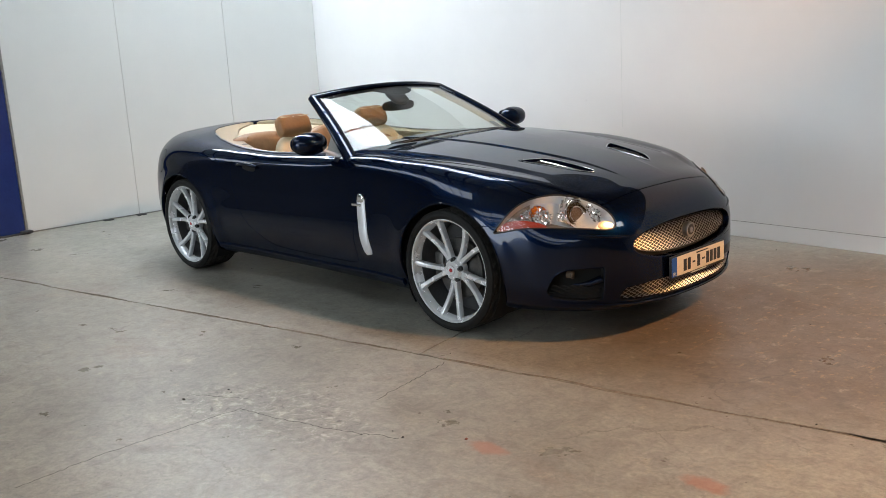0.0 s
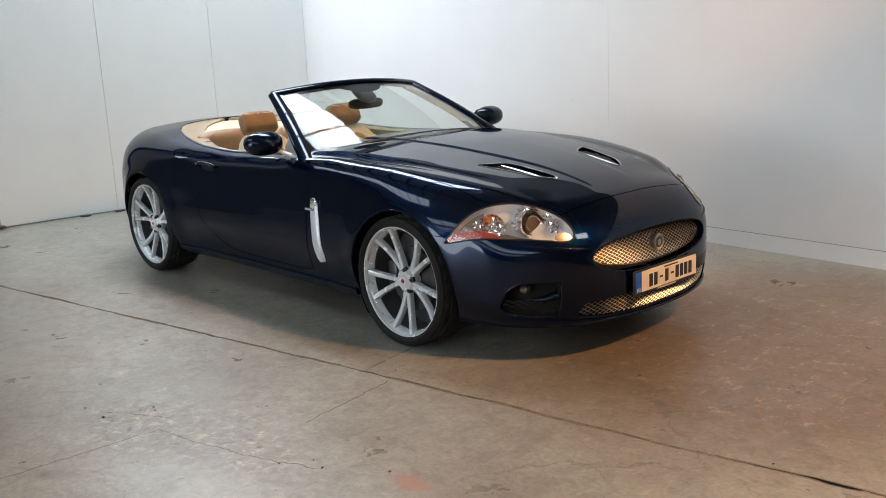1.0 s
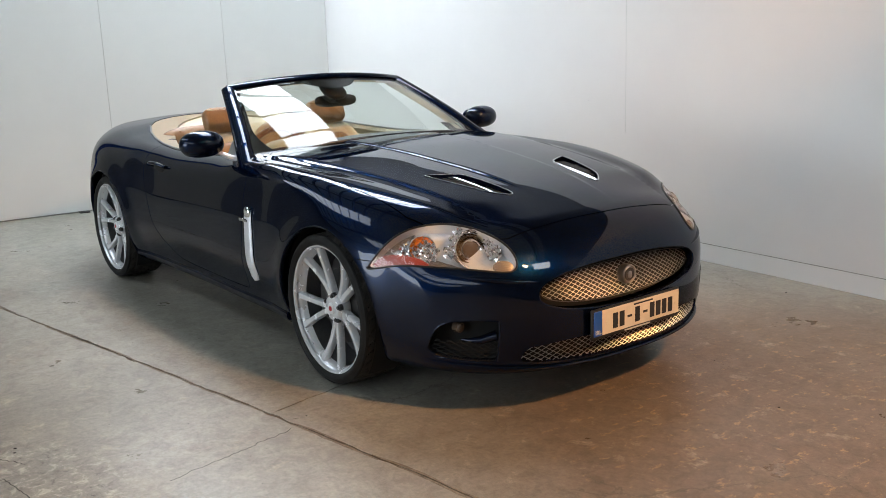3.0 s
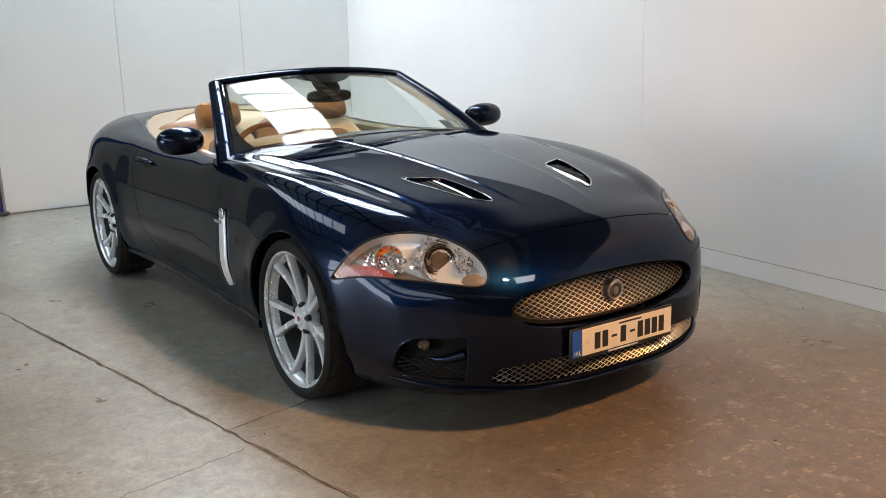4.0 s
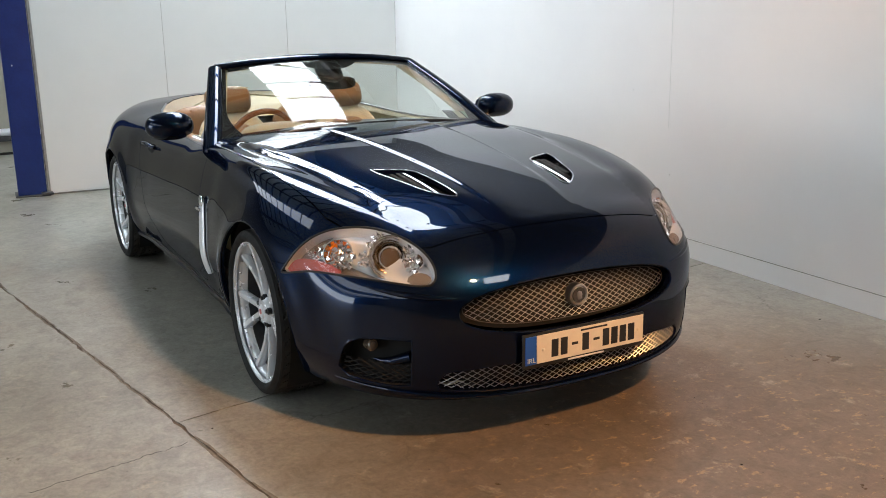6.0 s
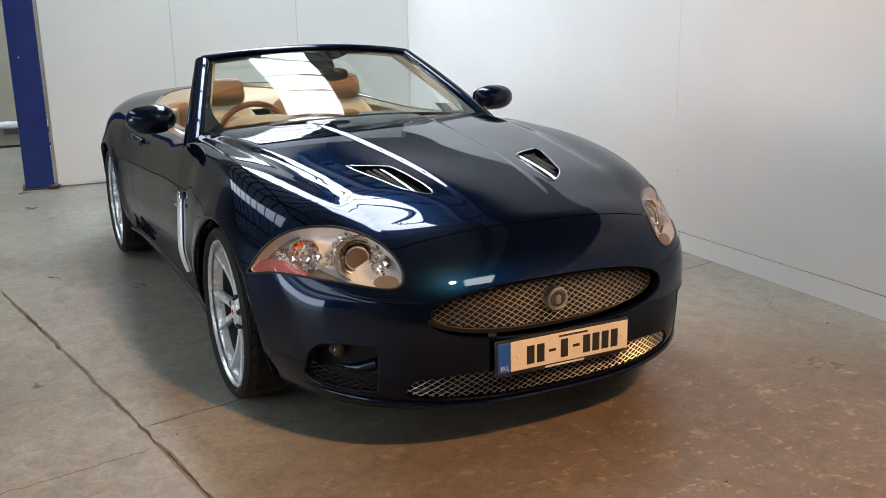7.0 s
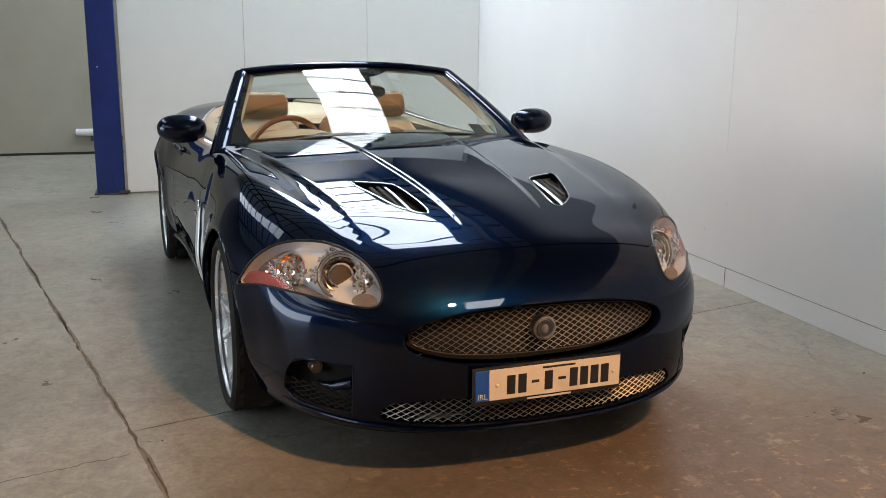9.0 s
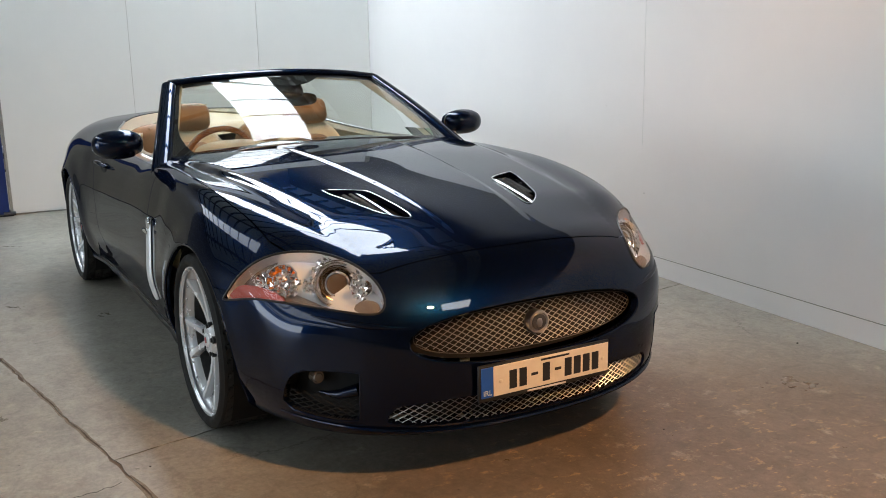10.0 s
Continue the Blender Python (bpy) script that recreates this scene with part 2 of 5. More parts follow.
LAMP_SATIN = grained("lamp_satin_silver", (0.86, 0.90, 0.95), (0.90, 0.93, 0.97), 8, 0.15, 0.05, 0.0005, 0.35)
LAMP_GREY = grained("lamp_housing_grey", (0.24, 0.215, 0.20), (0.31, 0.28, 0.26), 20, 0.2, 0.05, 0.0005, 0.4)
AMBER = material("amber_plastic", (0.62, 0.16, 0.012), 0.2, 0.0, Coat_Weight=0.6)
SIDE_AMBER = material("side_reflector_orange", (0.34, 0.036, 0.010), 0.4)
RED = material("red_enamel", (0.35, 0.02, 0.03), 0.3)
BULB_GLASS = material("projector_lens", (0.10, 0.075, 0.055), 0.02, 0.0, Coat_Weight=1.0)
GLASS = clear_glass("windscreen_glass", (0.79, 0.85, 0.80))
LENS = clear_glass("headlamp_lens", (0.95, 0.95, 0.95))
MIRROR = material("mirror_glass", (0.8, 0.8, 0.82), 0.01, 1.0)
TAN = grained("caramel_leather", (0.27, 0.145, 0.066), (0.345, 0.19, 0.088), 12, 0.45, 0.35, 0.002)
CREAM = grained("cream_leather", (0.62, 0.50, 0.34), (0.70, 0.58, 0.41), 12, 0.48, 0.35, 0.002)
IVORY = grained("ivory_trim", (0.50, 0.44, 0.30), (0.58, 0.51, 0.36), 10, 0.5, 0.3, 0.002)
WOOD = grained("walnut_rim", (0.18, 0.075, 0.03), (0.30, 0.13, 0.05), 9, 0.25, 0.05, Coat_Weight=0.8)
PLATE_WHITE = grained("plate_white", (0.66, 0.60, 0.50), (0.72, 0.66, 0.56), 14, 0.35, 0.05)
PLATE_BLUE = material("plate_blue", (0.012, 0.085, 0.40), 0.35)
INK = material("black_ink", (0.012, 0.012, 0.014), 0.5)
PALE_INK = material("pale_ink", (0.6, 0.6, 0.6), 0.5)
CREAM_PAPER = grained("cream_paper", (0.55, 0.58, 0.44), (0.66, 0.68, 0.55), 60, 0.6)
GREEN_PAPER = grained("green_paper", (0.25, 0.42, 0.30), (0.42, 0.55, 0.42), 60, 0.6)
DARK_PAPER = grained("dark_card", (0.02, 0.035, 0.03), (0.05, 0.07, 0.06), 60, 0.5)


def glow(name, colour, strength):
    m = bpy.data.materials.new(name)
    m.use_nodes = True
    n, l = m.node_tree.nodes, m.node_tree.links
    e = n.new("ShaderNodeEmission")
    e.inputs[0].default_value, e.inputs[1].default_value = (*colour, 1), strength
    l.new(e.outputs[0], n["Material Output"].inputs[0])
    return m


DAYLIGHT_PANEL = glow("daylit_rooflight", (0.85, 0.93, 1.0), SKYLIGHT)
# second strip, set to a lower strength than the first
DULL_PANEL = glow("dim_rooflight", (0.82, 0.91, 1.0), SKYLIGHT * 0.30)
# dim panes for the two far strips, added only to brighten the long wall
FILL_PANEL = glow("fill_rooflight", (0.85, 0.93, 1.0), SKYLIGHT * 0.22)
TUBE_GLOW = glow("lit_tube", (0.97, 0.98, 1.0), TUBE)
BULB_GLOW = glow("lit_bulb", (1.0, 0.42, 0.12), 16.0)


# ---- mesh helpers ----
def finish(name, verts, faces, mat, parent=None, label="", smooth=True, m=None):
    me = bpy.data.meshes.new(name)
    me.from_pydata([tuple(v) for v in verts], [], [tuple(f) for f in faces])
    if smooth:
        me.shade_smooth()
    me.materials.append(mat)
    ob = new(name, me)
    if parent:
        ob.parent = parent
    if m is not None:
        ob.matrix_basis = m
    if label:
        ob["label"] = label
    return ob


def part(name, bm, mat, parent=None, label="", smooth=True, m=None, sharp=40):
    """Links a bmesh as ONE mesh object under a thing or a part."""
    me = bpy.data.meshes.new(name)
    bm.to_mesh(me)
    bm.free()
    if smooth:
        me.shade_smooth()
        me.set_sharp_from_angle(angle=radians(sharp))
    me.materials.append(mat)
    ob = new(name, me)
    if parent:
        ob.parent = parent
    if m is not None:
        ob.matrix_basis = m
    if label:
        ob["label"] = label
    return ob


def thing(name, label, category, m=None, group="", kind=""):
    ob = new(name)
    ob.empty_display_size = 0.2
    if m is not None:
        ob.matrix_basis = m
    return tagged(ob, label, category, group, kind)


def box(x0, y0, z0, x1, y1, z1, bevel=0.0, seg=2):
    bm = bmesh.new()
    bmesh.ops.create_cube(bm, size=1)
    for v in bm.verts:
        v.co = ((x0 + x1) / 2 + v.co.x * (x1 - x0), (y0 + y1) / 2 + v.co.y * (y1 - y0), (z0 + z1) / 2 + v.co.z * (z1 - z0))
    if bevel:
        bmesh.ops.bevel(bm, geom=bm.edges[:], offset=bevel, segments=seg, affect="EDGES", profile=0.5)
    return bm


def cushion(sx, sy, sz, power=3.2, nu=28, nv=18, bulge=None):
    """A soft rounded block (a superellipsoid), with an optional further bend of each point."""
    bm = bmesh.new()
    grid = []
    sg = lambda v, p: math.copysign(abs(v) ** p, v)
    p = 2 / power
    for j in range(nv + 1):
        b = -math.pi / 2 + math.pi * j / nv
        row = []
        for i in range(nu):
            a = 2 * math.pi * i / nu
            q = Vector((sx / 2 * sg(math.cos(b), p) * sg(math.cos(a), p), sy / 2 * sg(math.cos(b), p) * sg(math.sin(a), p), sz / 2 * sg(math.sin(b), p)))
            row.append(bm.verts.new(bulge(q) if bulge else q))
        grid.append(row)
    for j in range(nv):
        for i in range(nu):
            bm.faces.new((grid[j][i], grid[j][(i + 1) % nu], grid[j + 1][(i + 1) % nu], grid[j + 1][i]))
    bmesh.ops.remove_doubles(bm, verts=bm.verts, dist=1e-5)
    return bm


def lathe(profile, n=64, axis="y"):
    """Turns a profile of (radius, offset) round an axis."""
    bm = bmesh.new()
    rings = []
    for i in range(n):
        a = 2 * math.pi * i / n
        c, s = math.cos(a), math.sin(a)
        rings.append([bm.verts.new({"y": (r * c, o, r * s), "z": (r * c, r * s, o), "x": (o, r * c, r * s)}[axis]) for r, o in profile])
    for i in range(n):
        a, b = rings[i], rings[(i + 1) % n]
        for k in range(len(profile) - 1):
            bm.faces.new((a[k], b[k], b[k + 1], a[k + 1]))
    bmesh.ops.remove_doubles(bm, verts=bm.verts, dist=1e-6)
    bmesh.ops.recalc_face_normals(bm, faces=bm.faces)
    return bm


def tube(points, radius, sides=8, bm=None, flat=1.0, up=(0, 0, 1), closed=False):
    """A swept bar through points; radius a number or one for each point; flat squeezes it across."""
    bm = bm or bmesh.new()
    pts = [Vector(p) for p in points]
    rings = []
    for i, p in enumerate(pts):
        a, b = pts[i - 1] if i or closed else p, pts[(i + 1) % len(pts)] if i < len(pts) - 1 or closed else p
        d = (b - a).normalized()
        side = d.cross(Vector(up))
        side = side.normalized() if side.length > 1e-4 else Vector((1, 0, 0))
        top = side.cross(d).normalized()
        r = radius[i] if isinstance(radius, (list, tuple)) else radius
        rings.append([bm.verts.new(p + (side * math.cos(2 * math.pi * k / sides) + top * flat * math.sin(2 * math.pi * k / sides)) * r) for k in range(sides)])
    for i in range(len(rings) - (0 if closed else 1)):
        a, b = rings[i], rings[(i + 1) % len(rings)]
        for k in range(sides):
            bm.faces.new((a[k], b[k], b[(k + 1) % sides], a[(k + 1) % sides]))
    if not closed:
        bm.faces.new(rings[0]), bm.faces.new(rings[-1][::-1])
    return bm


def slab(points, depth, bevel=0.0):
    """A flat outline in x, y pushed down by depth from z 0."""
    bm = bmesh.new()
    top = [bm.verts.new((x, y, 0)) for x, y in points]
    low = [bm.verts.new((x, y, -depth)) for x, y in points]
    bm.faces.new(top), bm.faces.new(low[::-1])
    for i in range(len(points)):
        j = (i + 1) % len(points)
        bm.faces.new((top[i], low[i], low[j], top[j]))
    bmesh.ops.recalc_face_normals(bm, faces=bm.faces)
    if bevel:
        bmesh.ops.bevel(bm, geom=[e for e in bm.edges if all(v.co.z > -1e-6 for v in e.verts)], offset=bevel, segments=1, affect="EDGES")
    return bm

# ---- the hall ----
HIGH = 5.0


def to_room(x, y):
    p = ROOM.inverted() @ Vector((x, y, 0))
    return p.x, p.y


def jagged(a, b, n, amp, seed):
    rnd = random.Random(seed)
    a, b = Vector(a), Vector(b)
    side = Vector((-(b - a).y, (b - a).x)).normalized()
    pts, drift = [], 0.0
    for i in range(n + 1):
        drift = drift * 0.7 + rnd.uniform(-amp, amp)
        pts.append(a + (b - a) * i / n + side * drift * (0 < i < n))
    return pts


def build_floor():
    floor = tagged(part("floor", box(-14, -32, -0.10, 16, 6, -0.004), JOINT_DIRT, smooth=False),
                   "stained grey concrete floor with cracked joints", "floor", kind="structure")
    a, j, b = (-9.5, -2.93), (0.158, -1.295), (14.0, 0.93)
    main = jagged(a, j, 190, 0.004, 1) + jagged(j, b, 270, 0.004, 2)[1:]
    west = jagged(j, (-0.62, 2.35), 70, 0.005, 3)
    g = 0.0065
    rag = random.Random(4)
    low = [(p.x, p.y - g * rag.uniform(0.2, 1.8)) for p in main]
    south = [(-9.5, -31.5), (14.0, -31.5)] + low[::-1]
    k = 190
    left = [(p.x, p.y + g * rag.uniform(0.2, 1.3)) for p in main[:k + 1]] + [(p.x - g * 0.6, p.y) for p in west[1:]] + [(-0.65, 3.5), (-9.5, 3.5)]
    right = [(p.x, p.y + g * rag.uniform(0.2, 1.3)) for p in main[k:]] + [(14.0, 3.5), (-0.61, 3.5)] + [(p.x + g * 0.6, p.y) for p in west[::-1][:-1]]
    for pts in (south, left, right):
        part("slab", slab(pts, 0.013), FLOOR, floor, smooth=False)
    part("slab", box(-13.5, -31.5, -0.013, -9.505, 3.5, 0), FLOOR, floor, smooth=False)
    # crumbled pale edges along the main joint
    rag = random.Random(21)
    for sgn in (-1, 1):
        for _ in range(2):
            k0 = 0
            while k0 < len(main) - 12:
                n = rag.randint(4, 14)
                run = main[k0:k0 + n]
                w = rag.uniform(0.003, 0.011)
                inner = [(p.x, p.y + sgn * g * 0.5) for p in run]
                outer = [(p.x, p.y + sgn * (g * 1.3 + w * math.sin(math.pi * (i + 0.3) / (n - 0.4)) * rag.uniform(0.5, 1.1))) for i, p in enumerate(run)]
                if -7 < run[0].x < 4:
                    part("worn_edge", slab((inner + outer[::-1])[::sgn], 0.002), WORN_EDGE, floor, smooth=False, m=Matrix.Translation((0, 0, 0.0006)))
                k0 += n + rag.randint(2, 18)
    # hairline cracks
    for p, q, s in (((0.35, -1.30), (0.41, -1.52), 5), ((0.41, -1.52), (0.47, -1.85), 9), ((0.05, -2.30), (0.02, -2.92), 6), ((0.02, -2.92), (0.05, -3.3), 10), ((0.05, -2.30), (0.54, -2.20), 7),
                    ((0.54, -2.20), (0.87, -2.07), 11), ((-0.03, -2.21), (-0.31, -2.37), 8)):
        bm = tube([(v.x, v.y, 0.0002) for v in jagged(p, q, 24, 0.007, s)], 0.0016, 4, flat=0.3)
        part("crack", bm, DARK_GAP, floor, smooth=False)
    return floor


def build_walls():
    # white panels behind the car: three sheets on a frame
    back = tagged(part("wall_back", box(-0.16, -3.52, 0.0, -0.006, 0.16, 2.95), JOINT_SHADE_GREY, smooth=False, m=ROOM),
                  "partition wall of tall white panels with dark joints", "wall", kind="structure")
    edges = [-3.50, -2.37, -1.17, -0.002]
    for i in range(3):
        p = part("panel", box(-0.020, edges[i] + 0.0016, 0.012, 0.0, edges[i + 1] - 0.0016, 2.94, 0.002, 1), PANEL_WHITE, back, smooth=False)
    # long white wall beside the car
    side = tagged(part("wall_side", box(-8.0, 0.0, 0.0, 18.5, 0.2, 2.65), WALL_WHITE, smooth=False, m=ROOM), "long white plastered wall", "wall", kind="structure")
    tagged(part("wall_cladding", box(-8.0, 0.06, 2.65, 18.5, 0.2, HIGH), STEEL, smooth=False, m=ROOM), "dark steel cladding above the white wall", "wall", kind="structure")
    base = tagged(part("baseboard", box(0.0, -0.007, 0.0, 18.0, -0.001, 0.117, 0.002, 1), WALL_WHITE, m=ROOM), "white painted skirting board along the wall", "skirting", kind="structure")
    joint = to_room(-0.90, 2.15)[0]
    part("joint", box(joint, -0.0085, 0.003, joint + 0.004, -0.006, 0.116), DARK_GAP, base, smooth=False)
    # thin grey strip that paints the shadow line on top of the skirting
    part("shadow_line", box(0.3, -0.0075, 0.1172, 18.0, -0.0005, 0.1198), JOINT_SHADE_GREY, base, smooth=False)
    for x in (-0.98,):
        u = to_room(x, 2.15)[0]
        part("seam", box(u, -0.0012, 0.80, u + 0.003, 0.002, 2.6), PANEL_WHITE, side, smooth=False)
    # marks on the walls
    for n, (u, z, s) in enumerate(((4.51, 0.50, 0.006), (4.1, 1.02, 0.004), (4.3, 0.31, 0.005))):
        bm = cushion(s * 1.6, 0.003, s, 2.2, 8, 6)
        tagged(part("nail", bm, DARK_GAP, side, m=Matrix.Translation((u, -0.001, z))))
    far = tagged(part("wall_far", box(-3.6, -7.0, 0.0, -3.4, 0.0, HIGH), CREAM_WALL, smooth=False, m=ROOM), "scuffed cream painted block wall of the next bay", "wall", kind="structure")
    part("dark_foot", box(-3.40, -6.99, 0.001, -3.385, -0.01, 0.03), DARK_GAP, far, smooth=False)
    # out-of-view hall walls, coloured dark so that the car's paint reflects little
    tagged(part("wall_end", box(18.3, -31.0, 0.0, 18.5, 0.0, HIGH), HALL_WALL, smooth=False, m=ROOM), "unseen dull end wall of the hall, dark for the car's reflections", "wall", kind="structure")
    west = tagged(part("wall_west", box(-3.6, -31.0, 0.0, -3.4, -7.0, HIGH), HALL_WALL, smooth=False, m=ROOM), "unseen dull hall wall, dark for the car's reflections", "wall", kind="structure")
    gate = thing("wall_gate", "unseen dull gable wall with a wide open gateway", "wall", ROOM, kind="structure")
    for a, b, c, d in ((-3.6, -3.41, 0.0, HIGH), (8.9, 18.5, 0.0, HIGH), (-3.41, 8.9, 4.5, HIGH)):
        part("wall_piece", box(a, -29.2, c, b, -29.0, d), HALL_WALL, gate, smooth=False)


def build_roof():
    # two rooflights and two added fill strips; the roof sheet is laid round them
    ceiling = bmesh.new()
    edges = [0.2] + [v for v1, v0, _, _ in STRIPS for v in (v1, v0)] + [-29.2]
    pieces = [(-3.6, 18.5, edges[i + 1], edges[i]) for i in range(0, len(edges), 2)]
    for v1, v0, u0, u1 in STRIPS:
        pieces += [(-3.6, u0, v0, v1), (u1, 18.5, v0, v1)]
    for a, b, c, d in pieces:
        x = box(a, c, HIGH, b, d, HIGH + 0.08)
        me = bpy.data.meshes.new("x")
        x.to_mesh(me), x.free()
        ceiling.from_mesh(me)
        bpy.data.meshes.remove(me)
    tagged(part("ceiling", ceiling, ROOF, smooth=False, m=ROOM), "grey roof sheet with rooflight strips", "ceiling", kind="structure")
    for v1, v0, u0, u1 in STRIPS:
        n = round((u1 - u0) / 0.82)
        strip = thing("rooflight", "long glowing translucent rooflight strip; the two far strips are added fill", "skylight", ROOM, "rooflight strips", "structure")
        for i in range(n):
            a, b = u0 + (u1 - u0) * i / n, u0 + (u1 - u0) * (i + 1) / n
            part("pane", box(a + 0.022, v0, HIGH + 0.02, b - 0.022, v1, HIGH + 0.04), DAYLIGHT_PANEL if v1 > -2 else DULL_PANEL if v1 > -8 else FILL_PANEL, strip, smooth=False)
            part("glazing_bar", box(a - 0.022, v0, HIGH - 0.03, a + 0.022, v1, HIGH + 0.05), STEEL, strip, smooth=False)
    for i in range(26):
        u = -3.0 + i * 0.82
        for a, b in [(edges[k + 1], edges[k]) for k in range(0, len(edges), 2)]:
            tagged(part("purlin", box(u - 0.025, a + 0.02, HIGH - 0.10, u + 0.025, min(b, -0.001) - 0.02, HIGH - 0.002), STEEL, smooth=False, m=ROOM), "dark steel roof purlin under the sheet", "beam", "roof purlins", "structure")
    for v in (-0.45, -4.3, -9.3, -14.3, -19.3, -24.3):
        tagged(part("rafter", box(-3.4, v - 0.06, HIGH - 0.36, 18.3, v + 0.06, HIGH - 0.105), STEEL, smooth=False, m=ROOM), "dark steel roof beam", "beam", "roof beams", "structure")


# rooflight strips, v and u from and to; the last two added as fill
STRIPS = ((-0.85, -2.05, -3.3, 3.95), (-6.0, -7.2, -3.3, 3.95), (-11.0, -15.0, 3.0, 17.5), (-18.0, -22.0, 3.0, 17.5))
build_floor()
build_walls()
build_roof()

# the blue column that ends the partition, on its foot plate
col = thing("column", "blue painted steel column at the end of the partition", "column", ROOM, kind="structure")
part("shaft", box(-0.20, -3.775, 0.012, 0.012, -3.53, 2.95, 0.004, 1), BLUE_STEEL, col)
part("foot_plate", box(-0.25, -3.80, 0.0, 0.06, -3.50, 0.012, 0.002, 1), STEEL, col)
part("fixing", cushion(0.01, 0.014, 0.014, 2, 10, 8), PALE_INK, col, m=Matrix.Translation((0.013, -3.70, 1.18)))
for v in (-2.72, -2.37):
    tagged(part("floor_shim", box(0.0, -0.045, 0, 0.07, 0.045, 0.012, 0.003), STEEL, m=ROOM @ Matrix.Translation((0.004, v, 0.0))), "small dark packing block at the foot of the partition", "block", "packing blocks")
shim = tagged(part("floor_shim", box(0.0, -0.05, 0, 0.09, 0.05, 0.02, 0.004), STEEL, m=ROOM @ Matrix.Translation((0.004, -3.53, 0.0125))), "small dark packing block at the foot of the partition", "block")

pipe = thing("pipe", "short grey pipe on a bracket at the cream wall", "pipe", ROOM @ Matrix.Translation((-3.40, -4.05, 0.28)))
part("tube", tube([(0.06, -0.12, 0), (0.06, 0.7, 0)], 0.045, 14), SATIN, pipe)
part("bracket", box(0.0, 0.05, -0.11, 0.09, 0.75, -0.045, 0.005), STEEL, pipe)

lamp = thing("bay_lamp", "hanging warm industrial bay lamp", "lamp", pose(4.5, 0.42, 4.55))
part("bulb", cushion(0.13, 0.13, 0.16, 2, 20, 14), BULB_GLOW, lamp)
part("shade", lathe([(0.05, 0.30), (0.06, 0.22), (0.20, 0.05), (0.21, 0.04), (0.19, 0.055), (0.05, 0.21)], 36, "z"), STEEL, lamp)
part("cord", tube([(0, 0, 0.29), (0, 0, 0.449)], 0.01, 8), BLACK, lamp)

batten = thing("tube_lamp", "white fluorescent lamp with a lit diffuser hanging from the roof", "lamp", pose(4.05, 1.05, 3.75, 0, 0, 4))
part("casing", box(-0.37, -0.42, 0.0, 0.37, 0.42, 0.06, 0.008), WALL_WHITE, batten)
part("diffuser", box(-0.35, -0.40, -0.05, 0.35, 0.40, -0.0005, 0.02, 3), TUBE_GLOW, batten, "lit opal diffuser")
for y in (-0.36, 0.36):
    part("rod", tube([(0, y, 0.04), (0, y, 1.251)], 0.006, 6), STEEL, batten)

# grit lying on the slabs
rnd = random.Random(12)
for x, y, r in ((-0.205, -2.203, 0.014), (1.094, -1.907, 0.018), (0.878, -2.056, 0.016), (2.093, -0.939, 0.012), (0.721, -2.144, 0.010), (-0.264, -2.41, 0.022), (-0.163, -2.215, 0.012),
                (0.797, -2.039, 0.010), (0.282, -1.19, 0.010), (1.508, 0.285, 0.010), (0.569, 1.80, 0.016), (0.995, 0.558, 0.008)):
    r *= 0.6
    bm = cushion(r * 1.6, r, r * 0.45, 2.6, 10, 6, lambda q: q * rnd.uniform(0.8, 1.2))
    tagged(part("grit", bm, DARK_GAP if x != 1.094 else CHIP_RED, m=pose(x, y, r * 0.2, 0, 0, rnd.uniform(0, 180))), "small dark chip of grit lying on the concrete" if x != 1.094 else "small red-brown chip lying on the concrete", "grit", "grit on the floor")


# ---- the car's outer form: a field that is zero on the skin ----
def curve(xs, ys):
    """A smooth (monotone cubic) curve through a few design points."""
    xs, ys = np.array(xs, float), np.array(ys, float)
    order = np.argsort(xs)
    xs, ys = xs[order], ys[order]
    h, d = np.diff(xs), np.diff(ys) / np.diff(xs)
    m = np.zeros(len(xs))
    for i in range(1, len(xs) - 1):
        if d[i - 1] * d[i] > 0:
            w1, w2 = 2 * h[i] + h[i - 1], h[i] + 2 * h[i - 1]
            m[i] = (w1 + w2) / (w1 / d[i - 1] + w2 / d[i])
    m[0], m[-1] = d[0], d[-1]

    def value(x):
        x = np.asarray(x, float)
        i = np.clip(np.searchsorted(xs, x) - 1, 0, len(xs) - 2)
        s = np.clip((x - xs[i]) / h[i], 0, 1)
        return ((1 + 2 * s) * (1 - s) ** 2 * ys[i] + s * (1 - s) ** 2 * h[i] * m[i]
                + s * s * (3 - 2 * s) * ys[i + 1] + s * s * (s - 1) * h[i] * m[i + 1])
    return value


def step(e0, e1, x):
    s = np.clip((x - e0) / (e1 - e0), 0, 1)
    return s * s * s * (s * (6 * s - 15) + 10)


CENTRE = curve([-3.95, -3.8, -3.6, -3.3, -3.0, -2.6, -2.2, -1.8, -1.2, -0.75, -0.4, 0.0, 0.3, 0.55, 0.75, 0.9, 1.0, 1.15],
               [0.72, 0.88, 0.97, 1.02, 1.025, 1.0, 0.975, 0.965, 0.98, 0.985, 0.968, 0.928, 0.887, 0.836, 0.77, 0.69, 0.60, 0.40])
WIDTH = curve([-4.0, -3.6, -3.2, -2.8, -2.4, -1.9, -1.4, -0.8, -0.1, 0.5], [0.86, 0.90, 0.94, 0.955, 0.95, 0.932, 0.928, 0.938, 0.945, 0.938])
INSET = curve([0.1, 0.2, 0.32, 0.5, 0.65, 0.8, 0.95, 1.1], [0.10, 0.055, 0.018, 0.0, 0.01, 0.04, 0.10, 0.2])
NOSE = curve([0.1, 0.18, 0.25, 0.33, 0.45, 0.55, 0.65, 0.8, 1.0], [0.92, 0.975, 0.99, 0.995, 0.99, 0.985, 0.965, 0.92, 0.85])
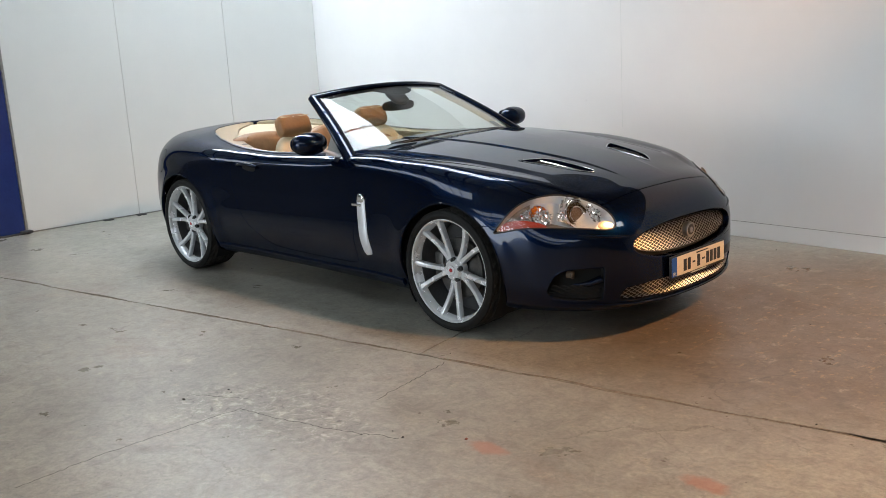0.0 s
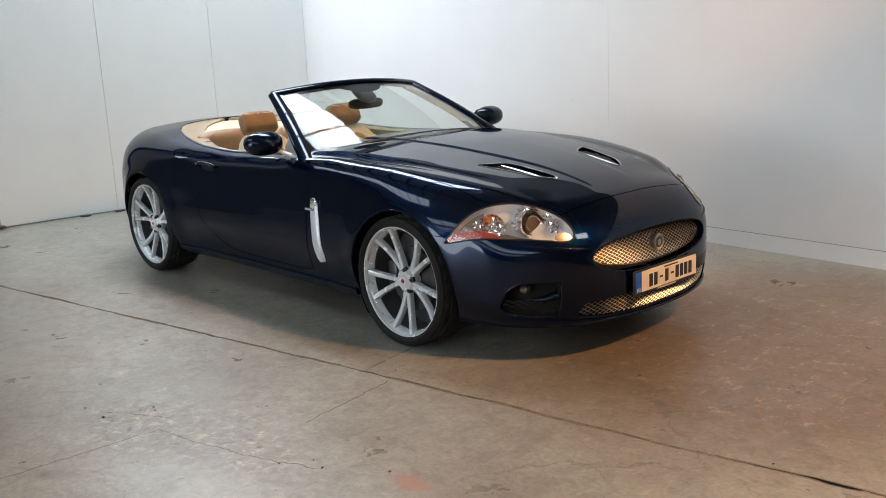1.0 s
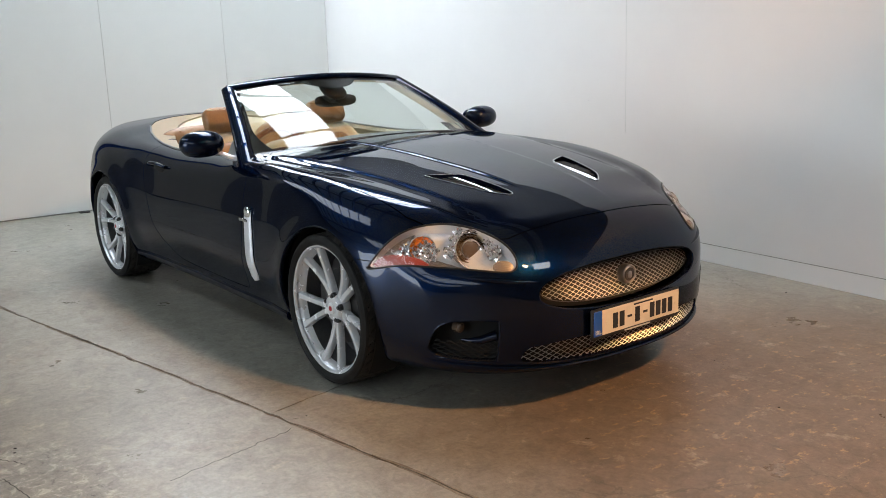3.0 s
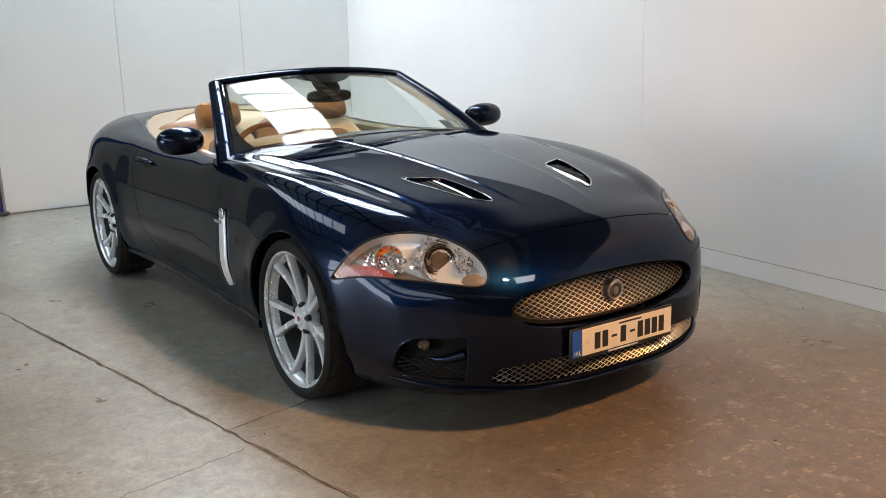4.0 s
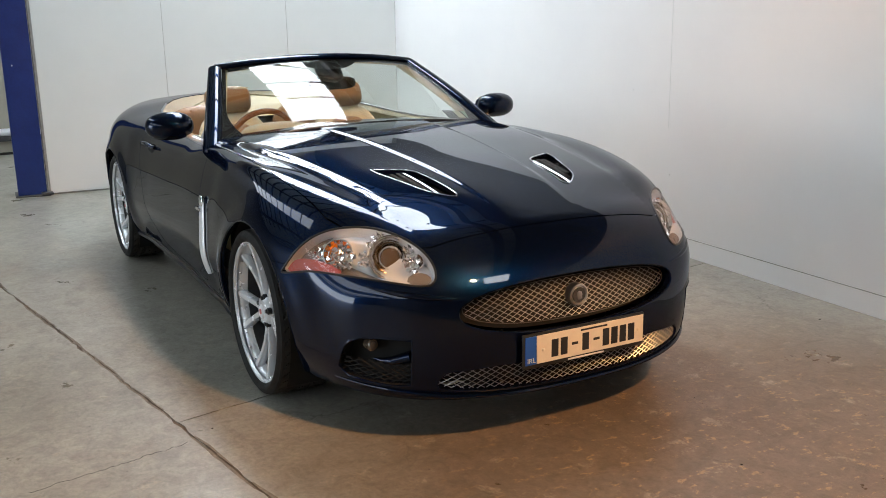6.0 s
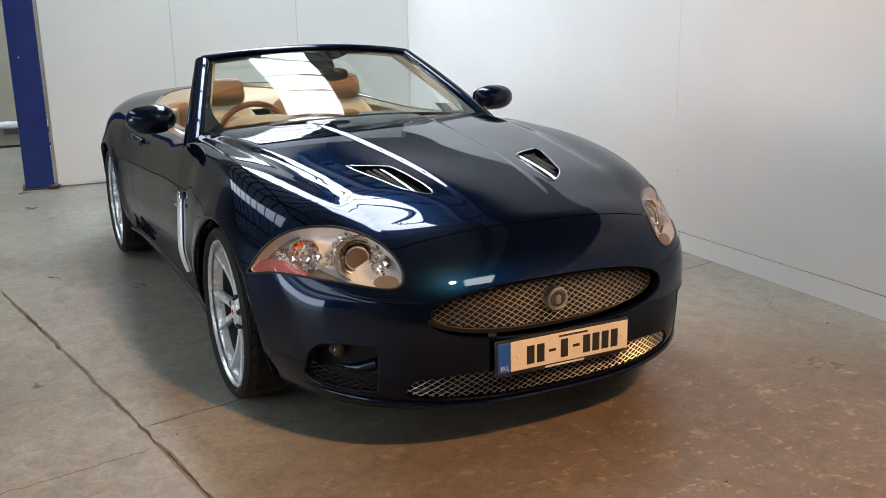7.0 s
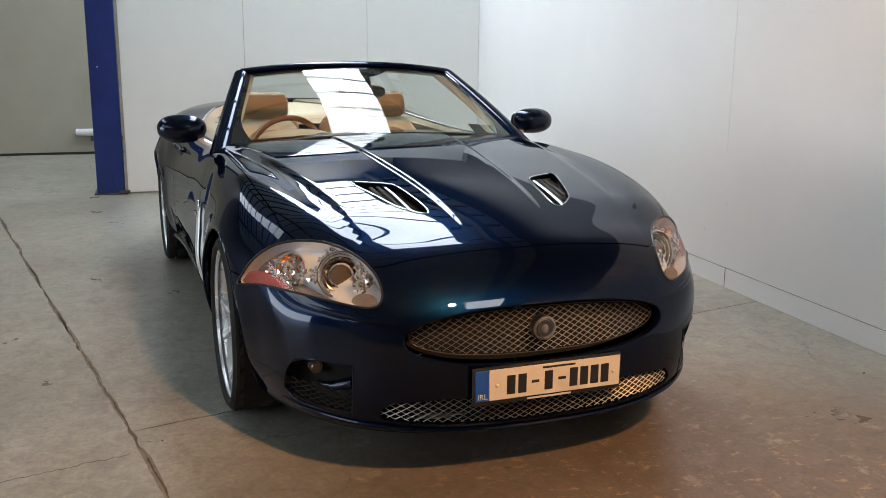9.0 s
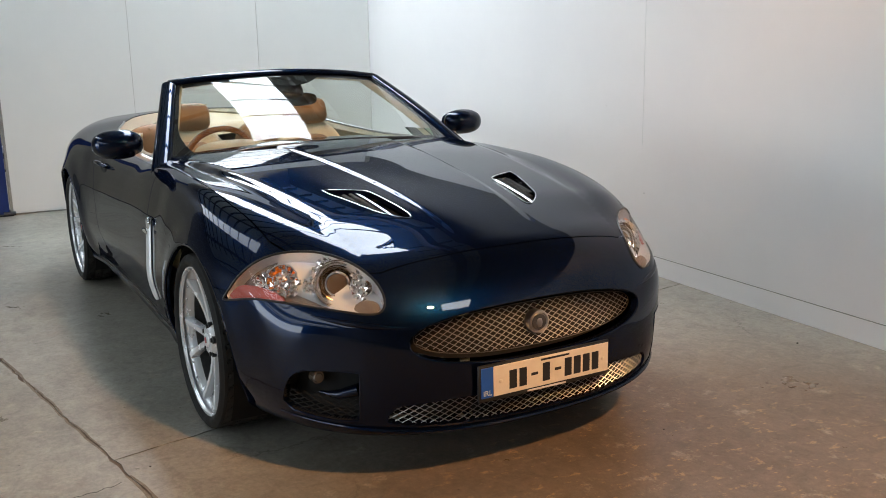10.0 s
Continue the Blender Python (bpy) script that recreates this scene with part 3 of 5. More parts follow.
TAIL = curve([0.1, 0.3, 0.5, 0.75, 0.9, 1.1], [-3.70, -3.80, -3.83, -3.80, -3.76, -3.7])
ROUND = curve([-3.9, -3.0, -2.3, -1.2, -0.6, 0.2, 0.7, 1.0], [0.16, 0.14, 0.09, 0.08, 0.08, 0.085, 0.16, 0.19])


def crown(x, y):
    """Height of bonnet, belt and rear deck: a raised middle, an outer crease, and a level wing that rolls over tightly."""
    a = np.sqrt(y * y + 1e-6)
    top = CENTRE(x)
    plain = top - 0.105 * a * a
    fade = step(0.80, 0.15, x) * step(-1.3, -0.9, x)
    inner, outer = 0.225 - 0.085 * x, 0.622 - 0.14 * x
    bow = 0.062 + 0.085 * step(0.40, 0.70, x)
    crest = 0.742 - 0.17 * x - 0.20 * x * np.abs(x)
    roll = np.clip(a - crest, 0, None)
    roll = np.where(roll < 0.16, 1.85 * roll ** 2, 0.592 * roll - 0.04736)
    z = top - bow * np.minimum(a, outer) ** 2 - (0.003 + 0.010 * step(0.05, -0.45, x)) * step(outer - 0.02, outer + 0.055, a) - roll
    z = z - 0.0060 * step(outer - 0.045, outer + 0.012, a) * step(outer + 0.115, outer + 0.012, a) * step(0.62, 0.25, x)
    z = plain + (z - plain) * step(0.88, 0.60, x) * step(-1.3, -0.9, x)
    return z + fade * (0.0075 * step(inner + 0.016, inner - 0.020, a) - 0.002)


def field(x, y, z):
    a = np.sqrt(y * y + 1e-6)
    w = WIDTH(x) - INSET(z)
    # flared arches, the hip over the rear wheel, and the waist tucked in above the sill
    for x0, amp in ((0.035, 0.015), (-2.752, 0.018)):
        r = np.hypot(x - x0, z - 0.35)
        w = w + amp * np.exp(-(np.clip(r - 0.372, 0, None) / 0.075) ** 2) * step(0.16, 0.42, z)
    w = w + 0.022 * np.exp(-((x + 2.78) / 0.5) ** 2) * step(0.50, 0.74, z) * step(1.05, 0.86, z)
    w = w - (0.016 * step(0.50, 0.26, z) + 0.008 * step(0.40, 0.62, z)) * step(-2.45, -2.15, x) * step(-0.35, -0.65, x)
    n = 2.7 - 0.45 * step(-2.0, -2.9, x) + 0.12 * step(0.3, 0.8, x)
    front = np.clip((x + 0.1) / (NOSE(z) + 0.1), 0, None)
    rear = np.clip((-2.9 - x) / (-2.9 - TAIL(z)), 0, None)
    g1 = ((front ** n + rear ** n + (a / w) ** n) ** (1 / n) - 1) * w
    g2 = (z - crown(x, y)) * 0.95
    k = ROUND(x)
    h = np.clip(0.5 + 0.5 * (g1 - g2) / k, 0, 1)
    f = g2 + (g1 - g2) * h + k * h * (1 - h)
    g3 = 0.165 - z
    k = 0.05
    h = np.clip(0.5 + 0.5 * (f - g3) / k, 0, 1)
    return g3 + (f - g3) * h + k * h * (1 - h)


def slope(p, e=0.0015):
    x, y, z = p.T
    g = np.stack([field(x + e, y, z) - field(x - e, y, z), field(x, y + e, z) - field(x, y - e, z), field(x, y, z + e) - field(x, y, z - e)], 1)
    return g / np.maximum(np.linalg.norm(g, axis=1), 1e-9)[:, None]


def shoot(origin, way, far=2.2):
    """Where rays from inside meet the skin."""
    lo, hi = np.zeros(len(origin)), np.full(len(origin), far)
    for _ in range(20):
        mid = (lo + hi) / 2
        inside = field(*(origin + way * mid[:, None]).T) < 0
        lo, hi = np.where(inside, mid, lo), np.where(inside, hi, mid)
    return origin + way * lo[:, None]


# ---- cutting the skin into panels ----
def skin():
    """The whole outer skin as a fine net: points, normals, quads."""
    nv = 352
    phi = np.linspace(0, 2 * np.pi, nv, endpoint=False)
    phi = phi + 0.4 * np.cos(phi)
    rings = []
    for k in range(1, 46):
        t = -np.pi / 2 + np.pi / 2 * k / 46
        rings.append((-2.95, t))
    for x in np.concatenate([np.linspace(-2.95, -1.0, 84), np.linspace(-0.99, 0.15, 125)]):
        rings.append((x, 0.0))
    for k in range(1, 140):
        rings.append((0.15, np.pi / 2 * k / 140))
    o, d = [], []
    for x, t in rings:
        o.append(np.stack([np.full(nv, x), np.zeros(nv), np.full(nv, 0.52)], 1))
        d.append(np.stack([np.full(nv, np.sin(t)), np.cos(t) * np.cos(phi), np.cos(t) * np.sin(phi)], 1))
    v = shoot(np.concatenate(o), np.concatenate(d))
    nr = len(rings)
    i, j = np.meshgrid(np.arange(nr - 1), np.arange(nv), indexing="ij")
    a, b = i * nv + j, i * nv + (j + 1) % nv
    f = np.stack([a, b, b + nv, a + nv], -1).reshape(-1, 4)
    return v, slope(v), [tuple(q) for q in f.tolist()]


def clip(s, f):
    """The part of a net where f < 0, cut exactly along f = 0."""
    v, n, faces = s
    pos = f >= 0
    used, out = {}, []
    nv, nn = [], []
    fl, pl = f.tolist(), pos.tolist()

    def vert(i):
        if i not in used:
            used[i] = len(nv)
            nv.append(v[i]), nn.append(n[i])
        return used[i]

    def cross(i, j):
        key = (i, j) if i < j else (j, i)
        if key not in used:
            i, j = key
            t = fl[i] / (fl[i] - fl[j])
            used[key] = len(nv)
            nv.append(v[i] + (v[j] - v[i]) * t)
            m = n[i] + (n[j] - n[i]) * t
            nn.append(m / max(1e-9, float(np.linalg.norm(m))))
        return used[key]

    for q in faces:
        c = 0
        for i in q:
            c += pl[i]
        if c == 0:
            out.append(tuple([vert(i) for i in q]))
        elif c < len(q):
            poly = []
            for a, b in zip(q, q[1:] + q[:1]):
                if not pl[a]:
                    poly.append(vert(a))
                if pl[a] != pl[b]:
                    poly.append(cross(a, b))
            if len(poly) >= 3:
                out.append(tuple(poly))
    return np.array(nv).reshape(-1, 3), np.array(nn).reshape(-1, 3), out


def split(s, fun, gap=0.002):
    """The piece inside fun < 0 and the rest, with an open joint between them."""
    f = fun(s[0])
    return clip(s, f + gap), clip(s, gap - f)


def outline(points, rounds=2):
    """A corner-cut (smoothed) closed outline."""
    for _ in range(rounds):
        out = []
        for a, b in zip(points, points[1:] + points[:1]):
            out += [(a[0] * 0.75 + b[0] * 0.25, a[1] * 0.75 + b[1] * 0.25), (a[0] * 0.25 + b[0] * 0.75, a[1] * 0.25 + b[1] * 0.75)]
        points = out
    return points


def inside(p, q, points):
    """Signed distance in the plane to a closed outline, negative inside."""
    best, odd = np.full(len(p), 1e9), np.zeros(len(p), bool)
    for (ax, ay), (bx, by) in zip(points, points[1:] + points[:1]):
        ex, ey = bx - ax, by - ay
        t = np.clip(((p - ax) * ex + (q - ay) * ey) / (ex * ex + ey * ey + 1e-12), 0, 1)
        best = np.minimum(best, (p - ax - t * ex) ** 2 + (q - ay - t * ey) ** 2)
        hit = (ay > q) != (by > q)
        with np.errstate(divide="ignore", invalid="ignore"):
            odd ^= hit & (p < (bx - ax) * (q - ay) / (by - ay + 1e-12) + ax)
    return np.where(odd, -1, 1) * np.sqrt(best)


def panel(name, s, mat, parent, depth=0.012, label="", rim_mat=None):
    """A sheet with its own folded edge."""
    v, n, faces = s
    count = {}
    for q in faces:
        for a, b in zip(q, q[1:] + q[:1]):
            k = (a, b) if a < b else (b, a)
            count[k] = count.get(k, 0) + (1 if a < b else -1) + 100
    edges = []
    for q in faces:
        for a, b in zip(q, q[1:] + q[:1]):
            k = (a, b) if a < b else (b, a)
            if 50 < count[k] < 150:
                edges.append((a, b))
    verts, out = [tuple(p) for p in v.tolist()], list(faces)
    if depth:
        low = {}
        top = {}
        for a, b in edges:
            for i in (a, b):
                if i not in low:
                    top[i] = len(verts)
                    verts.append(tuple(v[i]))
                    low[i] = len(verts)
                    verts.append(tuple(v[i] - n[i] * depth))
            out.append((top[b], top[a], low[a], low[b]))
    me = bpy.data.meshes.new(name)
    me.from_pydata(verts, [], out)
    me.shade_smooth()
    normals = np.zeros((len(me.loops), 3))
    vi = np.zeros(len(me.loops), int)
    me.loops.foreach_get("vertex_index", vi)
    face_n = np.zeros(len(me.polygons) * 3)
    me.polygons.foreach_get("normal", face_n)
    start = len(faces)
    total = sum(len(q) for q in faces)
    normals[:total] = n[vi[:total]]
    if len(out) > start:
        normals[total:] = np.repeat(face_n.reshape(-1, 3)[start:], 4, axis=0)
    me.normals_split_custom_set(normals.tolist())
    me.materials.append(mat)
    ob = new(name, me)
    ob.parent = parent
    if label:
        ob["label"] = label
    return ob


def moved(s, inward):
    return s[0] - s[1] * inward, s[1], s[2]


def one_side(s, sign):
    return clip(s, -sign * s[0][:, 1])


car = thing("convertible_car", "dark midnight-blue two-door convertible sports car with its roof folded down", "car")

# headlamp plane, for the car's right side (y < 0)
HL_O = np.array((0.63, -0.70, 0.70))
HL_E1, HL_E2, HL_N = np.array((0.739, 0.672, -0.051)), np.array((-0.362, 0.460, 0.811)), np.array((0.568, -0.581, 0.583))
HL_SHAPE = outline([(-0.335, -0.090), (-0.325, -0.078), (-0.262, -0.012), (-0.19, 0.045), (-0.1, 0.078), (0.02, 0.096), (0.135, 0.073), (0.232, 0.022), (0.282, -0.035),
                    (0.288, -0.085), (0.245, -0.106), (0.15, -0.111), (0.05, -0.107), (-0.11, -0.098), (-0.2, -0.092), (-0.30, -0.093)], 2)


def headlamp_cut(v):
    p = np.stack([v[:, 0], -np.abs(v[:, 1]), v[:, 2]], 1) - HL_O
    f = inside(p @ HL_E1, p @ HL_E2, HL_SHAPE)
    return np.where(p @ HL_N < -0.22, 1.0, f)


def front_cut(points):
    def f(v):
        return np.where(v[:, 0] < 0.4, 1.0, inside(np.abs(v[:, 1]), v[:, 2], points))
    return f


def ellipse(hw, hh, zc, power, n=72):
    sg = lambda a, p: math.copysign(abs(a) ** p, a)
    return [(hw * sg(math.cos(2 * math.pi * i / n), 2 / power), zc + hh * sg(math.sin(2 * math.pi * i / n), 2 / power)) for i in range(n)]


UPPER_OPEN = ellipse(0.478, 0.094, 0.500, 2.35)
UPPER_MESH = ellipse(0.458, 0.076, 0.512, 2.35)
LOWER_OPEN = outline([(-0.1, 0.305), (0.505, 0.308), (0.553, 0.252), (0.53, 0.226), (0.25, 0.212), (0.0, 0.205), (-0.1, 0.205)], 1)
FOG_OPEN = outline([(0.802, 0.255), (0.80, 0.36), (0.775, 0.405), (0.71, 0.418), (0.625, 0.413), (0.622, 0.413), (0.622, 0.243), (0.625, 0.240), (0.70, 0.235)], 1)
VENT_R = outline([(0.135, 0.445), (0.15, 0.40), (0.205, 0.295), (0.25, 0.275), (0.50, 0.245), (0.535, 0.255), (0.525, 0.285), (0.455, 0.348), (0.40, 0.368)], 1)
BONNET = outline([(-0.98, 0.0), (-0.98, 0.60), (-0.90, 0.79), (-0.80, 0.80), (-0.4, 0.80), (0.1, 0.79), (0.45, 0.762), (0.60, 0.70), (0.74, 0.58), (0.775, 0.50), (0.785, 0.3), (0.79, 0.0),
                  (0.79, -0.2), (-0.98, -0.2)], 0)
COCKPIT = outline([(-0.97, 0.0), (-0.97, 0.60), (-1.02, 0.735), (-1.3, 0.765), (-1.9, 0.765), (-2.3, 0.73), (-2.75, 0.62), (-3.05, 0.45), (-3.14, 0.25), (-3.16, 0.0), (-3.16, -0.3), (-0.97, -0.3)], 1)
DOOR = outline([(-0.765, 1.2), (-0.762, 0.30), (-0.80, 0.285), (-1.15, 0.278), (-1.62, 0.285), (-1.74, 0.31), (-1.90, 0.385), (-2.02, 0.50), (-2.09, 0.655), (-2.15, 0.80), (-2.17, 1.2)], 1)
BOOT = outline([(-3.22, 0.0), (-3.22, 0.45), (-3.30, 0.60), (-3.6, 0.58), (-3.78, 0.50), (-3.9, 0.45), (-3.9, -0.4), (-3.22, -0.4)], 1)


def plan_cut(points, low):
    def f(v):
        return np.where(v[:, 2] < low, 1.0, inside(v[:, 0], np.abs(v[:, 1]), points))
    return f


def door_cut(v):
    return np.where(np.abs(v[:, 1]) < 0.55, 1.0, inside(v[:, 0], v[:, 2], DOOR))


def arch_cut(x0, r, y0=0.56):
    def f(v):
        d = np.hypot(v[:, 0] - x0, v[:, 2] - 0.350) - r
        return np.maximum(d, (y0 - np.abs(v[:, 1])))
    return f


def bumper_cut(v):
    # below a line from the lamp's rear tip into the wheel arch, and the nose between the lamps
    y = np.abs(v[:, 1])
    return np.maximum(v[:, 2] - 0.622 - 3.0 * np.clip(0.60 - y, 0, 1), 0.2 - v[:, 0])


whole = skin()
ARCH_F, ARCH_R = arch_cut(0.035, 0.372), arch_cut(-2.752, 0.372)
_, rest = split(whole, ARCH_F, 0.0)
_, rest = split(rest, ARCH_R, 0.0)
lens, rest = split(rest, headlamp_cut, 0.0025)
upper_hole, rest = split(rest, front_cut(UPPER_OPEN), 0.0)
lower_hole, rest = split(rest, front_cut(LOWER_OPEN), 0.0)
fog_hole, rest = split(rest, front_cut(FOG_OPEN), 0.0)
cockpit_hole, rest = split(rest, plan_cut(COCKPIT, 0.80), 0.0)
bonnet, rest = split(rest, plan_cut(BONNET, 0.62), 0.0022)
vent_hole, bonnet = split(bonnet, plan_cut(VENT_R, 0.62), 0.0)
doors, rest = split(rest, door_cut, 0.0022)
boot, rest = split(rest, plan_cut(BOOT, 0.55), 0.0022)
fuel, rest = split(rest, lambda v: np.where(v[:, 1] > 0, 1.0, np.hypot(v[:, 0] + 3.13, v[:, 2] - 0.80) - 0.085), 0.0018)
bumper, rest = split(rest, bumper_cut, 0.0018)

body = panel("body", rest, PAINT, car, 0.02, "glossy midnight-blue painted body shell")
nose = panel("front_bumper", bumper, PAINT, car, 0.03)
hood = panel("bonnet", bonnet, PAINT, car, 0.02, "long creased bonnet with two louvred vents")
lid = panel("boot_lid", boot, PAINT, car, 0.015)
panel("fuel_flap", fuel, PAINT, body, 0.01)
door_r = panel("door", one_side(doors, -1), PAINT, car, 0.015)
door_l = panel("door", one_side(doors, 1), PAINT, car, 0.015)

# black sheets behind the openings, with the cavities' shade put into their colour
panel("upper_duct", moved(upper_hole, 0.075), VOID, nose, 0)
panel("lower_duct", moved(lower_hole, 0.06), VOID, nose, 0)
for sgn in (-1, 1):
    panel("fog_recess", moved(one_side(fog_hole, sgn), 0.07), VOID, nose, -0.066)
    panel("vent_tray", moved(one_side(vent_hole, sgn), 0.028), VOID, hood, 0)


def on_skin(y, z, inward=0.0):
    """x on the nose at given y, z."""
    o = np.array([[0.1, y, z]])
    p = shoot(o, np.array([[1.0, 0, 0]]), 1.2)
    return p[0] - slope(p)[0] * inward


def above(x, y, up=0.0):
    p = shoot(np.array([[x, y, 0.5]]), np.array([[0, 0, 1.0]]), 0.8)
    return Vector(p[0] + slope(p)[0] * up), Vector(slope(p)[0])


def beside(x, z, sgn, out=0.0):
    p = shoot(np.array([[x, 0.0, z]]), np.array([[0, float(sgn), 0.0]]), 1.2)
    return Vector(p[0] + slope(p)[0] * out), Vector(slope(p)[0])


def on_skin_all(yz, inward=0.0):
    yz = np.array(yz, float).reshape(-1, 2)
    o = np.concatenate([np.full((len(yz), 1), 0.1), yz], 1)
    p = shoot(o, np.tile(np.array([[1.0, 0, 0]]), (len(yz), 1)), 1.2)
    return p - slope(p) * inward


def wires(points, zs, pitch, lean, y0, y1, steps=40):
    """Runs of (y, z) along crossing wires that stay inside an outline."""
    runs = []
    z = np.linspace(zs[0], zs[1], steps + 1)
    for way in (1, -1):
        for c in np.arange(y0, y1, pitch):
            y = c + way * (z - zs[0]) / lean
            ok = inside(y, z, points) < -0.002
            run = []
            for i in range(steps + 1):
                if ok[i]:
                    run.append((y[i], z[i]))
                if run and (not ok[i] or i == steps):
                    if len(run) > 2:
                        runs.append(run[::3] + [run[-1]])
                    run = []
    return runs


def woven_mesh(points, zs, pitch, lean, inward, r, y0, y1):
    """Crossing wires in front of a duct, kept inside an outline."""
    bm = bmesh.new()
    runs = wires(points, zs, pitch, lean, y0 - 0.3, y1 + 0.3)
    flat = on_skin_all([p for run in runs for p in run], inward)
    k = 0
    for run in runs:
        tube(flat[k:k + len(run)], r, 4, bm, up=(1, 0, 0))
        k += len(run)
    return bm


def loop_trim(points, inward, r, sides=8, flat=1.0, both=True):
    pts = points + [(-y, z) for y, z in points[::-1]] if both else points
    return tube(on_skin_all(pts, inward), r, sides, up=(1, 0, 0), closed=True, flat=flat)


grille = part("upper_grille", woven_mesh(UPPER_MESH, (0.43, 0.595), 0.033, 0.62, 0.032, 0.0013, -0.5, 0.5), MESH_CHROME, car, "bright woven mesh in the oval radiator opening")
part("frame", loop_trim(UPPER_MESH, 0.031, 0.0016, 8, 1.0, False), BRAKE, grille, "thin grey oval frame")
part("surround", loop_trim(UPPER_OPEN, 0.005, 0.0050, 8, 1.0, False), PAINT, nose)
LOWER_FULL = [p for p in LOWER_OPEN if p[0] > 0.0]
LOWER_RING = sorted([p for p in LOWER_FULL if p[1] > 0.26], key=lambda p: p[0])
LOWER_BOTTOM = sorted([p for p in LOWER_FULL if p[1] <= 0.26], key=lambda p: -p[0])
half = LOWER_RING + LOWER_BOTTOM
ring = [(-y, z) for y, z in half[::-1]] + half
lower = part("lower_grille", woven_mesh(ring, (0.20, 0.312), 0.033, 0.62, 0.010, 0.0015, -0.58, 0.58), MESH_CHROME, car, "bright woven mesh in the low air intake")
part("lip", tube([on_skin(y, 0.188 + 0.022 * (y / 0.55) ** 2, -0.004) for y in np.linspace(-0.80, 0.80, 53)], [0.0085 * min(1.0, (27 - abs(k - 26)) / 9) for k in range(53)], 8, up=(1, 0, 0)), PAINT, nose)

# soft crease from under the lamps to the grille's ends
for sgn in (-1, 1):
    line = [on_skin(sgn * y, z, 0.004) for y, z in zip(np.linspace(0.76, 0.45, 20), np.linspace(0.598, 0.552, 20) - 0.006 * np.sin(np.linspace(0, np.pi, 20)))]
    part("bumper_crease", tube(line, [0.002 + 0.009 * math.sin(math.pi * k / 19) for k in range(20)], 10, up=(1, 0, 0)), PAINT, nose)

# round badge with a plain shield shape
b0 = on_skin(0.0, 0.514, 0.012)
badge = part("badge", lathe([(0.0, 0.004), (0.028, 0.003), (0.030, 0.001), (0.035, 0.007), (0.040, 0.005), (0.042, -0.004), (0.040, -0.03)], 40, "x"), MESH_CHROME, car, "round chrome badge with a dark centre", m=Matrix.Translation(b0))
part("disc", lathe([(0.0, 0.0065), (0.028, 0.0055), (0.028, 0.002)], 32, "x"), BRAKE, badge)
part("shield", cushion(0.008, 0.024, 0.032, 2.6, 16, 10), MESH_CHROME, badge, m=Matrix.Translation((0.006, 0, -0.002)))

# number plate with plain bars in place of the characters
px = max(on_skin(0.26, 0.40)[0], on_skin(0.0, 0.31)[0]) + 0.006
plate = part("number_plate", box(-0.012, -0.272, -0.066, 0.0, 0.268, 0.062, 0.004, 2), BLACK, car, "pale number plate in a black holder with a blue end band", m=pose(px + 0.012, 0, 0.352))
part("face", box(0, -0.217, -0.050, 0.004, 0.262, 0.054, 0.0015, 1), PLATE_WHITE, plate, "off-white plate face")
part("band", box(0, -0.264, -0.050, 0.004, -0.2175, 0.054, 0.0015, 1), PLATE_BLUE, plate, "blue end band")
bars = [(-0.140, 0.030), (-0.100, 0.030), (-0.005, 0.030), (0.087, 0.030), (0.126, 0.030), (0.165, 0.030), (0.204, 0.030)]
for y, w in bars:
    part("character_bar", box(0.003, y - w / 2, -0.035, 0.0052, y + w / 2, 0.030, 0.001, 1), INK, plate)
for y in (-0.053, 0.044):
    part("character_bar", box(0.003, y - 0.014, -0.006, 0.0052, y + 0.014, 0.004, 0.001, 1), INK, plate)
part("small_print_bar", box(0.003, -0.028, 0.039, 0.0052, 0.092, 0.046, 0.001, 1), INK, plate)
part("small_print_bar", box(0.0, -0.08, -0.062, 0.0015, 0.08, -0.055, 0.0005, 1), PALE_INK, plate)
for y in (-0.190, 0.236):
    part("plate_screw", cushion(0.006, 0.013, 0.013, 2, 14, 8), PLATE_WHITE, plate, m=Matrix.Translation((0.005, y, 0.0)))
txt = bpy.data.curves.new("country_code", "FONT")
txt.body, txt.size, txt.align_x, txt.extrude = "IRL", 0.026, "CENTER", 0.0005
t_ob = new("country_code", txt)
t_ob.parent, t_ob.matrix_basis = plate, Matrix.Translation((0.0048, -0.2405, -0.042)) @ pose(0, 0, 0, 90, 0, 90)
txt.materials.append(PALE_INK)


# ---- headlamps ----
def lamp_point(e1, e2, inward, sgn):
    q = HL_O + HL_E1 * e1 + HL_E2 * e2
    p = shoot((q - HL_N * 0.2)[None], HL_N[None], 0.6)[0] - HL_N * inward
    return Vector((p[0], p[1] * -sgn, p[2]))


def lamp_pose(e1, e2, inward, sgn, face=None):
    n = Vector(face) if face else Vector(HL_N)
    if sgn > 0:
        n = Vector((n.x, -n.y, n.z))
    return Matrix.Translation(lamp_point(e1, e2, inward, sgn)) @ n.to_track_quat("Z", "Y").to_matrix().to_4x4()


